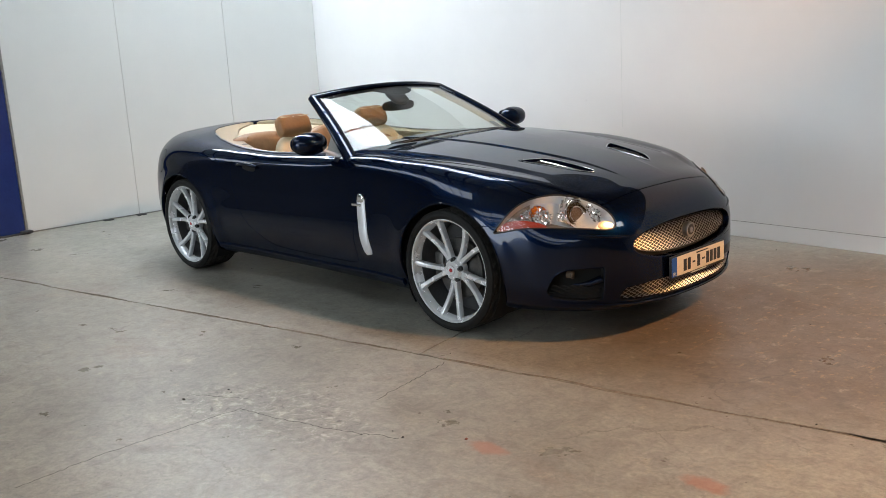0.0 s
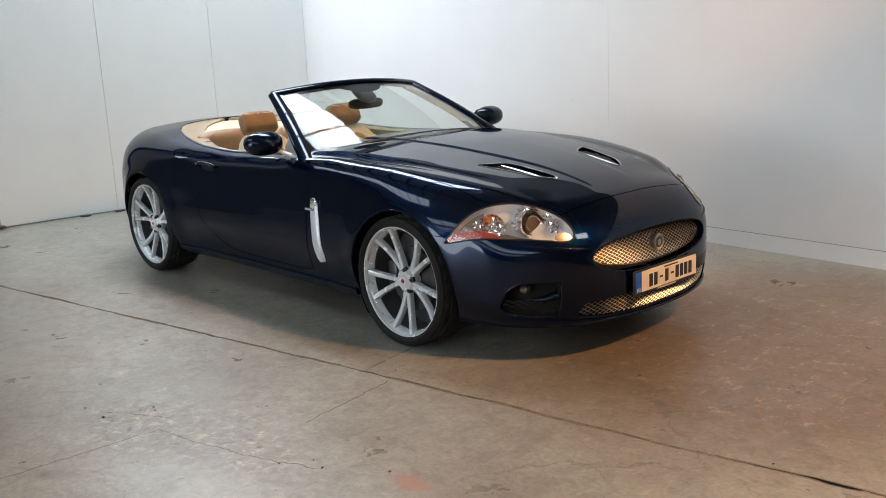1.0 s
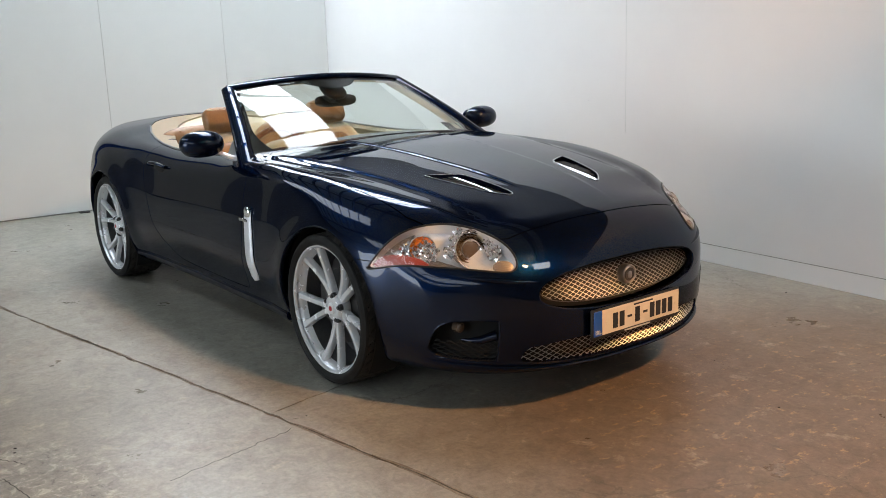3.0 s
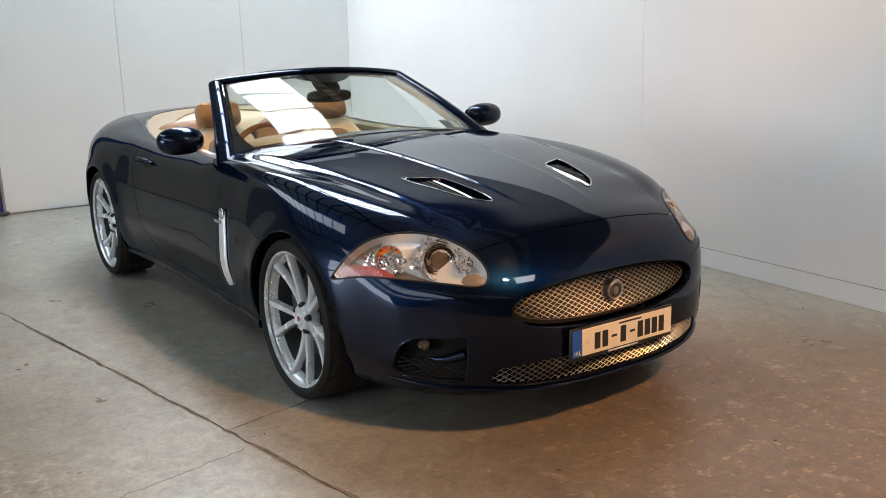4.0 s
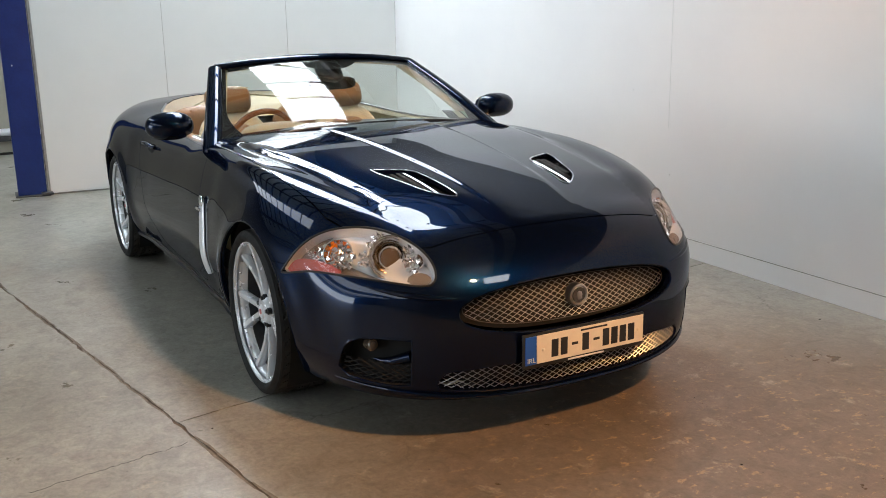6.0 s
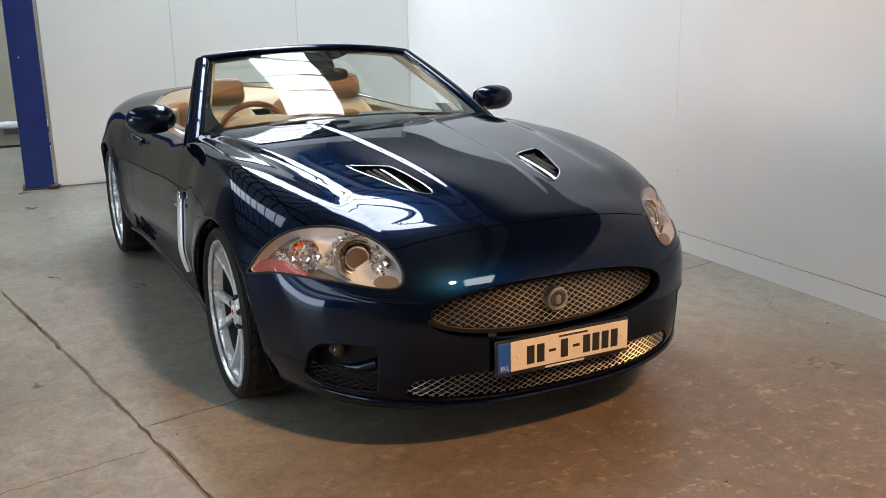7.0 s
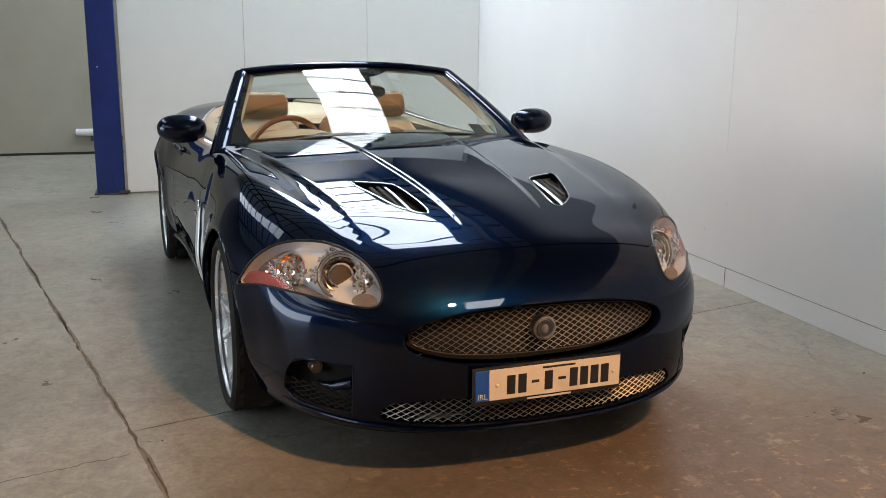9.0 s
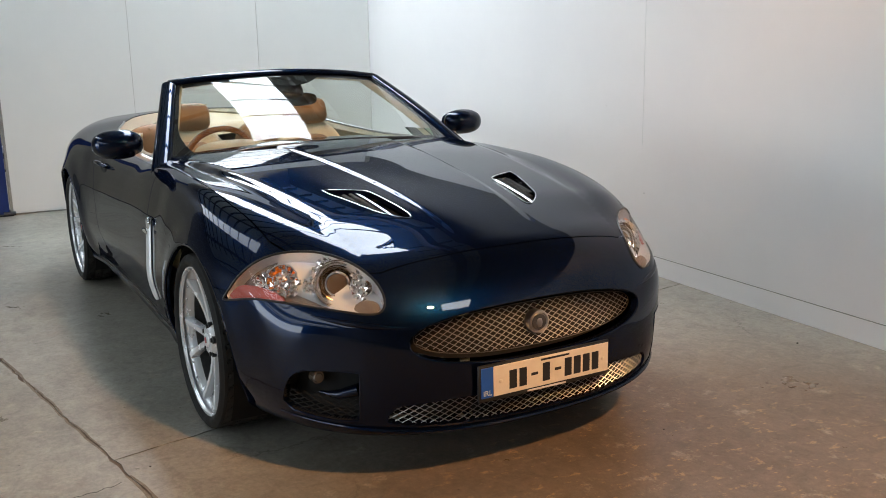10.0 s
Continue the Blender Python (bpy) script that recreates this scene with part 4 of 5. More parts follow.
def facets(radius, n, seed, high=0.0045):
    """A shallow dish of small tilted mirror facets, like cut glass."""
    rnd, bm = random.Random(seed), bmesh.new()
    for k in range(n):
        r, a = radius * math.sqrt((k + 0.5) / n), k * 2.39996
        w = radius * 0.95 / math.sqrt(n)
        c = Vector((r * math.cos(a), r * math.sin(a), 0.35 * r))
        m = Matrix.Rotation(a, 3, "Z")
        tip = bm.verts.new(c + Vector((rnd.uniform(-w, w) * 0.5, rnd.uniform(-w, w) * 0.5, high * rnd.uniform(0.6, 1.2))))
        q = [bm.verts.new(c + m @ Vector((sx * w, sy * w, 0))) for sx, sy in ((-1, -1), (1, -1), (1, 1), (-1, 1))]
        for i in range(4):
            bm.faces.new((q[i], q[(i + 1) % 4], tip))
    return bm


def build_headlamp(sgn):
    s = one_side(lens, sgn)
    lamp = panel("headlamp", moved(s, 0.062), LAMP_SATIN, car, -0.058, "large teardrop headlamp with bright reflectors behind clear glass")
    grey_f = (np.stack([s[0][:, 0], -np.abs(s[0][:, 1]), s[0][:, 2]], 1) - HL_O)
    e1, e2 = grey_f @ HL_E1, grey_f @ HL_E2
    tray = np.minimum(e1 + 0.15, e2 + 0.070 + 0.25 * np.clip(e1, -0.05, 0.3))
    panel("lamp_tray", moved(clip(s, tray), 0.050), LAMP_GREY, lamp, 0)
    panel("lens", s, LENS, lamp, 0.0, "clear curved lens").visible_shadow = False
    # dark seal round the glass
    rim = [lamp_point(a, b, -0.0005, sgn) for a, b in HL_SHAPE]
    part("seal", tube(rim, 0.0042, 6, up=HL_N, closed=True), SEAL, lamp)
    face = (0.92, -0.25, 0.30)
    pr = part("projector", lathe([(0.0, 0.012), (0.035, 0.004), (0.036, -0.01)], 36, "z"), BULB_GLASS, lamp, "round projector lens", m=lamp_pose(0.092, 0.0, 0.055, sgn, face))
    part("ring", lathe([(0.037, -0.012), (0.037, 0.006), (0.042, 0.010), (0.047, 0.004), (0.052, -0.012)], 40, "z"), CHROME, lamp, m=lamp_pose(0.092, 0.0, 0.055, sgn, face))
    part("bowl", lathe([(0.058, -0.02), (0.064, 0.004), (0.067, 0.002), (0.071, 0.015), (0.074, 0.013), (0.080, 0.024), (0.084, 0.0), (0.087, -0.03)], 44, "z"), LAMP_SILVER, lamp, m=lamp_pose(0.092, 0.0, 0.055, sgn, face))
    part("dark_ring", lathe([(0.0515, -0.012), (0.0530, 0.009), (0.0560, 0.010), (0.060, -0.01)], 40, "z"), BRONZE, lamp, m=lamp_pose(0.092, 0.0, 0.055, sgn, face))
    tu = part("turn_signal", lathe([(0.0, -0.03), (0.03, -0.018), (0.052, 0.012), (0.056, 0.012), (0.058, -0.03)], 13, "z"), LAMP_SILVER, lamp, "round turn signal with an amber bulb", smooth=False, m=lamp_pose(-0.104, -0.012, 0.045, sgn, (0.75, -0.5, 0.43)))
    part("bulb", cushion(0.024, 0.024, 0.040, 2.2, 16, 12), AMBER, lamp, m=lamp_pose(-0.104, -0.012, 0.045, sgn, (0.75, -0.5, 0.43)) @ Matrix.Translation((0.004, 0.006, -0.004)))
    part("flutes", lathe([(0.020, -0.022), (0.036, -0.006), (0.037, -0.008), (0.030, -0.02)], 9, "z"), CHROME, lamp, m=lamp_pose(-0.104, -0.012, 0.045, sgn, (0.75, -0.5, 0.43)))
    si = part("side_lamp", lathe([(0.0, -0.012), (0.014, -0.008), (0.026, 0.008), (0.029, 0.006), (0.030, -0.02)], 11, "z"), LAMP_SILVER, lamp, smooth=False, m=lamp_pose(0.192, -0.004, 0.04, sgn, (0.9, -0.2, 0.4)))
    part("bulb", cushion(0.016, 0.016, 0.02, 2.2, 12, 8), BULB_GLASS, lamp, m=lamp_pose(0.192, -0.004, 0.04, sgn, (0.9, -0.2, 0.4)))
    for e1_, e2_, rad, num, deep, mat in ((-0.165, -0.018, 0.034, 14, 0.046, LAMP_SILVER), (-0.085, -0.030, 0.046, 22, 0.040, LAMP_SILVER), (-0.120, 0.006, 0.016, 7, 0.030, AMBER), (0.045, 0.040, 0.042, 20, 0.040, LAMP_SILVER), (0.020, -0.020, 0.034, 14, 0.040, LAMP_SILVER),
                                          (0.170, 0.030, 0.030, 12, 0.036, LAMP_SILVER), (0.185, -0.020, 0.030, 12, 0.034, LAMP_SILVER)):
        part("crystal", facets(rad, num, int(rad * 1000) + num), mat, lamp, smooth=False, m=lamp_pose(e1_, e2_, deep, sgn, (0.80, -0.42, 0.42)))
    # orange side reflector along the lower rear edge
    shape = outline([(-0.318, -0.090), (-0.300, -0.066), (-0.262, -0.046), (-0.17, -0.052), (-0.075, -0.076), (-0.055, -0.094), (-0.11, -0.096), (-0.2, -0.090)], 1)
    f = inside(e1, e2, shape)
    panel("side_reflector", moved(clip(s, f), 0.008), SIDE_AMBER, lamp, 0.01, "orange side reflector")
    # washer cap in the inner lower corner
    cap = outline([(0.19, -0.100), (0.20, -0.070), (0.235, -0.052), (0.268, -0.058), (0.278, -0.08), (0.25, -0.102)], 1)
    panel("washer_cap", moved(clip(s, inside(e1, e2, cap)), 0.004), LAMP_GREY, lamp, 0.006)


for sgn in (-1, 1):
    build_headlamp(sgn)


# ---- fog lamps, bonnet vents, side vents ----
def front_at(y, z, inward, sgn):
    p = on_skin(-abs(y), z, inward)
    return Vector((p[0], p[1] * -sgn, p[2]))


for sgn in (-1, 1):
    ring_pts = [front_at(y, z, 0.001, sgn) for y, z in FOG_OPEN]
    fog = part("fog_lamp_bezel", tube(ring_pts, 0.0035, 6, up=(1, 0, 0), closed=True), PAINT, car)
    part("fog_lamp", lathe([(0.0, 0.005), (0.014, 0.002), (0.017, -0.003), (0.021, -0.003), (0.023, -0.03)], 28, "x"), BULB_GLASS, fog, "small round fog lamp", m=Matrix.Translation(front_at(0.738, 0.372, 0.034, sgn)))
    shelf = [front_at(y, z, d, sgn) for y, z, d in ((0.735, 0.322, 0.034), (0.710, 0.320, 0.030), (0.68, 0.324, 0.028), (0.630, 0.345, 0.030))]
    part("fin", tube(shelf, [0.004, 0.012, 0.021, 0.026], 12, flat=0.8), PAINT, fog)
    bm = bmesh.new()
    for run in wires(FOG_OPEN, (0.235, 0.322), 0.026, 0.8, 0.45, 0.95, 20):
        q = on_skin_all([(-y, z) for y, z in run], 0.018)
        tube([(p[0], p[1] * -sgn, p[2]) for p in q], 0.0024, 4, bm, up=(1, 0, 0))
    part("fog_mesh", bm, RUBBER, fog, "black plastic mesh")
    # bonnet vent: bright frame and louvres
    fr = [above(x, y * sgn, 0.0015)[0] for x, y in VENT_R]
    vent = part("bonnet_vent", tube(fr, 0.0026, 8, closed=True, flat=0.8), CHROME, car, "bright-framed louvred bonnet vent")
    for k in range(3):
        y0 = 0.315 + 0.028 * k
        ln = [above(x, (y0 - 0.05 * (x - 0.2)) * sgn, -0.010)[0] for x in np.linspace(0.20 + 0.0 * k, 0.50 - 0.05 * k, 8)]
        part("louvre", tube(ln, 0.009, 8, flat=0.35), RUBBER if k else CHROME, vent)
    a, b = above(0.31, 0.285 * sgn, -0.012)[0], above(0.27, 0.41 * sgn, -0.012)[0]
    part("cross_bar", tube([a, b], 0.008, 8, flat=0.5), RUBBER, vent)
    # side vent: tall satin blade with a cap and a small cross bar
    pts = [beside(-0.690 + 0.05 * (1 - t) ** 1.2 + 0.0 * t, 0.36 + 0.345 * t, sgn, 0.004)[0] for t in np.linspace(0, 1, 16)]
    rad = [0.026] + [0.036 + 0.004 * math.sin(math.pi * t) for t in np.linspace(0, 1, 14)] + [0.024]
    side_vent = part("side_vent", tube(pts, rad, 12, up=(0, 1, 0), flat=0.28), SATIN, car, "tall satin aluminium side vent blade")
    c, n = beside(-0.685, 0.69, sgn, 0.010)
    part("cap", cushion(0.058, 0.016, 0.062, 2.4, 20, 12), CHROME, side_vent, m=Matrix.Translation(c))
    c, n = beside(-0.705, 0.655, sgn, 0.016)
    part("name_bar", box(-0.048, -0.004, -0.008, 0.035, 0.004, 0.008, 0.002), CHROME, side_vent, m=Matrix.Translation(c))
    # raised black strip: the slot's shade given as colour
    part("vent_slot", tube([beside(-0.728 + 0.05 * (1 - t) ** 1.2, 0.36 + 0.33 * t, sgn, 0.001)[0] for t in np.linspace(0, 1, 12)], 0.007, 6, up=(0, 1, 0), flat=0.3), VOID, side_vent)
    # door handle with its cup, a black pad with the hollow's shade painted in
    dr = door_r if sgn < 0 else door_l
    hp = [beside(x, 0.815 + 0.006 * math.cos((x + 1.94) * 14), sgn, o)[0] for x, o in ((-2.055, 0.006), (-2.03, 0.028), (-1.98, 0.034), (-1.92, 0.034), (-1.86, 0.030), (-1.835, 0.006))]
    part("handle", tube(hp, [0.010, 0.013, 0.014, 0.014, 0.013, 0.010], 10, flat=0.9), PAINT, dr)
    c, n = beside(-1.925, 0.80, sgn, -0.001)
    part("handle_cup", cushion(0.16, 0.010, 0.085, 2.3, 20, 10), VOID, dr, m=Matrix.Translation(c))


# sills
for sgn in (-1, 1):
    sill = [beside(x, 0.235 + 0.01 * math.sin(x), sgn, -0.004)[0] for x in np.linspace(-2.36, -0.36, 24)]
    part("sill", tube(sill, 0.018, 10, flat=1.4), PAINT, body)


# ---- wheels ----
def tyre_mesh(tread_only):
    """A low tyre with ribs and slanted blocks."""
    prof = []
    for k in range(9):
        t = k / 8
        prof.append((0.290 + 0.038 * t, -0.118 - 0.014 * math.sin(math.pi * min(1, t * 0.9))))
    prof += [(0.334, -0.120), (0.339, -0.110)]
    tread = np.linspace(-0.104, 0.104, 27)
    prof += [(0.3425 - 0.0035 * (t / 0.104) ** 2, t) for t in tread]
    prof += [(r, -o) for r, o in prof[:11][::-1]]
    n = 300
    bm = bmesh.new()
    rings = []
    for i in range(n):
        a = 2 * math.pi * i / n
        row = []
        for r, o in prof:
            if abs(o) < 0.108 and r > 0.336:
                rib = any(abs(abs(o) - g) < 0.0045 for g in (0.028, 0.068))
                slant = (i + abs(o) * 130) % 7.5
                cut = slant < 1.2 and abs(o) > 0.035 or slant < 0.8 and abs(o) < 0.02
                r -= 0.0065 if rib or cut else 0
            row.append(bm.verts.new((r * math.cos(a), o, r * math.sin(a))))
        rings.append(row)
    for i in range(n):
        a, b = rings[i], rings[(i + 1) % n]
        for k in range(len(prof) - 1):
            if (10 <= k < len(prof) - 11) == tread_only:
                bm.faces.new((a[k], a[k + 1], b[k + 1], b[k]))
    bmesh.ops.delete(bm, geom=[v for v in bm.verts if not v.link_faces], context="VERTS")
    return bm


def spoke_mesh(angle, twist):
    """One arm of a twin spoke, from hub to rim, with a raised rounded face. The outer face looks along -y."""
    bm = bmesh.new()
    sect = []
    for k in range(13):
        t = k / 12
        r = 0.050 + 0.229 * t
        a = angle + twist * (0.125 + 0.135 * t)
        w = 0.0122 + 0.004 * (1 - t) ** 2 + 0.0045 * t ** 3
        y = 0.016 - 0.030 * t ** 1.6 + 0.004 * math.sin(math.pi * t)
        c, s = Vector((math.cos(a), 0, math.sin(a))), Vector((-math.sin(a), 0, math.cos(a)))
        base = c * r
        ring = [(-w, 0.030), (-w * 1.0, 0.009), (-w * 0.72, 0.001), (0, -0.001), (w * 0.72, 0.001), (w, 0.009), (w, 0.030)]
        sect.append([bm.verts.new(base + s * p + Vector((0, y + q, 0))) for p, q in ring])
    for i in range(12):
        for k in range(6):
            bm.faces.new((sect[i][k], sect[i][k + 1], sect[i + 1][k + 1], sect[i + 1][k]))
    bmesh.ops.recalc_face_normals(bm, faces=bm.faces)
    return bm


def build_wheel(m, turn):
    """A wheel whose outer face looks along -y of its pose."""
    wh = part("wheel", lathe([(0.278, -0.106), (0.284, -0.116), (0.294, -0.118), (0.297, -0.111), (0.292, -0.104), (0.280, -0.094), (0.270, -0.080), (0.265, -0.062)], 96),
              ALLOY, car, "twenty-inch silver alloy wheel with five twin spokes", m=m)
    part("tyre", tyre_mesh(False), RUBBER, wh, "low black tyre")
    part("tread", tyre_mesh(True), TREAD, wh, "pale grooved tread", smooth=False)
    off = Matrix.Translation((0, -0.085, 0)) @ Matrix.Rotation(turn, 4, "Y")
    for k in range(5):
        for tw in (-1, 1):
            part("spoke", spoke_mesh(k * 2 * math.pi / 5, tw), ALLOY, wh, m=off)
    part("hub", lathe([(0.0, -0.002), (0.052, 0.0), (0.062, 0.010), (0.070, 0.030), (0.068, 0.06)], 40), ALLOY, wh, m=off)
    part("centre_cap", lathe([(0.0, -0.008), (0.024, -0.006), (0.028, -0.002), (0.030, 0.004)], 32), SATIN, wh, "round wheel cap with a red centre", m=off)
    part("cap_enamel", lathe([(0.0, -0.0095), (0.011, -0.0090), (0.012, -0.006)], 24), RED, wh, m=off)
    for k in range(5):
        a = (k + 0.5) * 2 * math.pi / 5
        part("lug_nut", lathe([(0.0, -0.004), (0.008, -0.004), (0.0095, 0.002), (0.015, 0.004), (0.016, 0.02)], 14), BLACK, wh, m=off @ Matrix.Translation((0.056 * math.cos(a), 0.0, 0.056 * math.sin(a))))
        for d in (-0.25, 0.0, 0.25):
            b = a + d
            part("rim_bolt", cushion(0.009, 0.008, 0.009, 2, 8, 6), CHROME, wh, m=Matrix.Translation((0, -0.098, 0)) @ Matrix.Rotation(turn, 4, "Y") @ Matrix.Translation((0.273 * math.cos(b), 0.006, 0.273 * math.sin(b))))
    br = part("brake_disc", lathe([(0.05, 0.0), (0.17, 0.0), (0.172, 0.004), (0.172, 0.026), (0.05, 0.028)], 56), BRAKE, wh, m=Matrix.Translation((0, -0.02, 0)))
    part("caliper", box(-0.185, -0.035, -0.075, -0.115, 0.05, 0.075, 0.012), BRAKE, wh)
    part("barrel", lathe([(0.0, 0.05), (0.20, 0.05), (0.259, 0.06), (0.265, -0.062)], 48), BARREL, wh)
    return wh


for x, y, turn in ((0.015, 0.80, 0.40), (-2.755, 0.822, 0.9)):
    for sgn in (-1, 1):
        build_wheel(pose(x, y * sgn, 0.3425, 0, 0, 0 if sgn < 0 else 180), turn if sgn < 0 else turn + 0.4)
        # wheel-arch liner
        bm = bmesh.new()
        arc = []
        for i in range(41):
            a = math.radians(-38 + 256 * i / 40)
            arc.append([bm.verts.new((x + 0.378 * math.cos(a), yy * sgn, 0.350 + 0.378 * math.sin(a))) for yy in (0.56, 0.70, 0.80, 0.90)])
        for i in range(40):
            for k in range(3):
                bm.faces.new((arc[i][k], arc[i][k + 1], arc[i + 1][k + 1], arc[i + 1][k]))
        part("arch_liner", bm, VOID, body)
        part("arch_wall", box(x - 0.42, 0.55 * sgn - 0.004, 0.17, x + 0.42, 0.55 * sgn + 0.004, 0.74), VOID, body, smooth=False)
        lipp = []
        for i in range(49):
            a = math.radians(-22 + 224 * i / 48)
            lipp.append(beside(x + (0.02 if x > -1 else 0.0) + 0.374 * math.cos(a), 0.350 + 0.374 * math.sin(a), sgn, -0.003)[0])
        part("arch_lip", tube(lipp, 0.0055, 6, up=(0, 1, 0)), PAINT, body)


# ---- windscreen ----
def screen_point(u, v):
    """u from -1 (car's right) to 1, v from 0 (scuttle) to 1 (header)."""
    base = Vector((-0.735 - 0.155 * abs(u) ** 2.2, 0.775 * u, 0.965 - 0.055 * abs(u) ** 2))
    top = Vector((-1.425 - 0.075 * u * u, 0.565 * u, 1.296 - 0.038 * u * u))
    p = base.lerp(top, v)
    n = Vector((0.44, 0, 0.68)).normalized()
    return p + n * 0.022 * math.sin(math.pi * v) * (1 - 0.4 * u * u)


def strip(name, pts_a, pts_b, mat, parent, thick=0.004, label=""):
    bm = bmesh.new()
    a, b = [bm.verts.new(p) for p in pts_a], [bm.verts.new(p) for p in pts_b]
    for i in range(len(a) - 1):
        bm.faces.new((a[i], a[i + 1], b[i + 1], b[i]))
    bmesh.ops.solidify(bm, geom=bm.faces[:], thickness=thick)
    return part(name, bm, mat, parent, label)


def lift(p, d):
    return p + Vector((0.54, 0, 0.84)) * d


bm = bmesh.new()
grid = [[bm.verts.new(screen_point(-1 + 2 * i / 40, j / 20)) for i in range(41)] for j in range(21)]
for j in range(20):
    for i in range(40):
        bm.faces.new((grid[j][i], grid[j][i + 1], grid[j + 1][i + 1], grid[j + 1][i]))
glass = part("windscreen", bm, GLASS, car, "raked clear windscreen")
glass.visible_shadow = False

# black ceramic border inside the glass
for sgn in (-1, 1):
    strip("dark_border", [lift(screen_point(sgn * 1.0, j / 16), -0.004) for j in range(17)],
          [lift(screen_point(sgn * (0.950 - 0.17 * max(0, 1 - j / 7) ** 2), j / 16), -0.004) for j in range(17)], VOID, glass, 0.002)
strip("dark_border", [lift(screen_point(-0.93 + 1.86 * i / 30, 0.0), -0.004) for i in range(31)],
      [lift(screen_point(-0.93 + 1.86 * i / 30, 0.085 + 0.03 * (i / 15 - 1) ** 8), -0.004) for i in range(31)], VOID, glass, 0.002)
strip("dark_border", [lift(screen_point(-0.93 + 1.86 * i / 30, 1.0), -0.004) for i in range(31)],
      [lift(screen_point(-0.93 + 1.86 * i / 30, 0.935 - 0.13 * max(0, 1 - (abs(i - 15) / 5) ** 2)), -0.004) for i in range(31)], VOID, glass, 0.002)
# pillars, header and the bright line down the pillar
for sgn in (-1, 1):
    def side_line(off, inn):
        return [screen_point(sgn, -0.06 + 1.07 * k / 18) + Vector((-0.012, sgn * off, 0.004 + inn)) for k in range(19)]
    pil = part("windscreen_pillar", tube(side_line(0.022, -0.012), [0.048 - 0.008 * k / 18 for k in range(19)], 14, flat=0.62), PAINT, car)
    part("bright_line", tube(side_line(-0.012, 0.006), 0.0032, 6), CHROME, pil)
    part("seal", tube(side_line(0.046, -0.024), 0.010, 8), SEAL, pil)
    part("inner_trim", tube([p + Vector((-0.035, -sgn * 0.030, -0.020)) for p in side_line(0.0, 0.0)], 0.022, 10), IVORY, pil)
head = [screen_point(-1.03 + 2.06 * i / 36, 1.0) + Vector((-0.035, 0, 0.004)) for i in range(37)]
header = part("header_rail", tube(head, 0.046, 14, flat=0.48), PAINT, car)
part("inner_rail", tube([p + Vector((-0.02, 0, -0.022)) for p in head[1:-1]], 0.028, 10, flat=0.5), IVORY, header)
part("rail_seal", tube([p + Vector((0.030, 0, -0.004)) for p in head[1:-1]], 0.006, 6), SEAL, header)

# scuttle and wipers
strip("scuttle", [above(-0.80 - 0.07 * (i / 12 - 1) ** 2, 0.72 * (i / 12 - 1), 0.001)[0] for i in range(25)],
      [above(-0.93 - 0.05 * (i / 12 - 1) ** 2, 0.72 * (i / 12 - 1), -0.02)[0] for i in range(25)], BLACK, car, 0.006)
for k, (y0, y1) in enumerate(((-0.02, -0.56), (0.62, 0.06))):
    pts = []
    for i in range(13):
        t = i / 12
        y = y0 + (y1 - y0) * t
        pts.append(lift(screen_point(y / 0.775, 0.012 + 0.035 * math.sin(math.pi * min(1, t * 0.8 + 0.1))), 0.010))
    wiper = part("wiper", tube(pts, [0.009] + [0.006] * 12, 8), BLACK, car)
    part("blade", tube([lift(p, -0.010) + Vector((-0.004, 0, 0)) for p in pts], 0.0045, 6), SEAL, wiper)
    part("pivot", lathe([(0, 0.02), (0.018, 0.015), (0.022, 0.0)], 20, "z"), BLACK, wiper, m=Matrix.Translation(pts[0] + Vector((0.02, 0, -0.02))))

# papers behind the glass, low on the passenger's side
for a, b, c, d, mat in ((0.66, 0.90, 0.10, 0.21, DARK_PAPER), (0.765, 0.835, 0.115, 0.205, CREAM_PAPER), (0.85, 0.91, 0.11, 0.21, GREEN_PAPER)):
    strip("paper_disc", [lift(screen_point(a + (b - a) * i / 6, c), -0.009 if mat is DARK_PAPER else -0.007) for i in range(7)],
          [lift(screen_point(a + (b - a) * i / 6, d), -0.009 if mat is DARK_PAPER else -0.007) for i in range(7)], mat, glass, 0.001)

# inside mirror and its pod
pod = part("sensor_pod", cushion(0.05, 0.15, 0.17, 2.8, 20, 14), BLACK, car, m=Matrix.Translation((-1.345, 0.0, 1.225)) @ pose(0, 0, 0, 0, -57, 0))
rear_mirror = part("inside_mirror", cushion(0.035, 0.27, 0.072, 3.2, 28, 12), BLACK, car, "black inside mirror", m=Matrix.Translation((-1.37, 0.03, 1.160)) @ pose(0, 0, 0, 0, 8, -6))
part("glass", cushion(0.006, 0.222, 0.052, 4, 28, 8), MIRROR, rear_mirror, m=Matrix.Translation((-0.017, 0, 0)))
part("stalk", tube([(0.02, 0, 0.01), (0.05, 0.03, 0.06)], 0.012, 8), BLACK, rear_mirror)


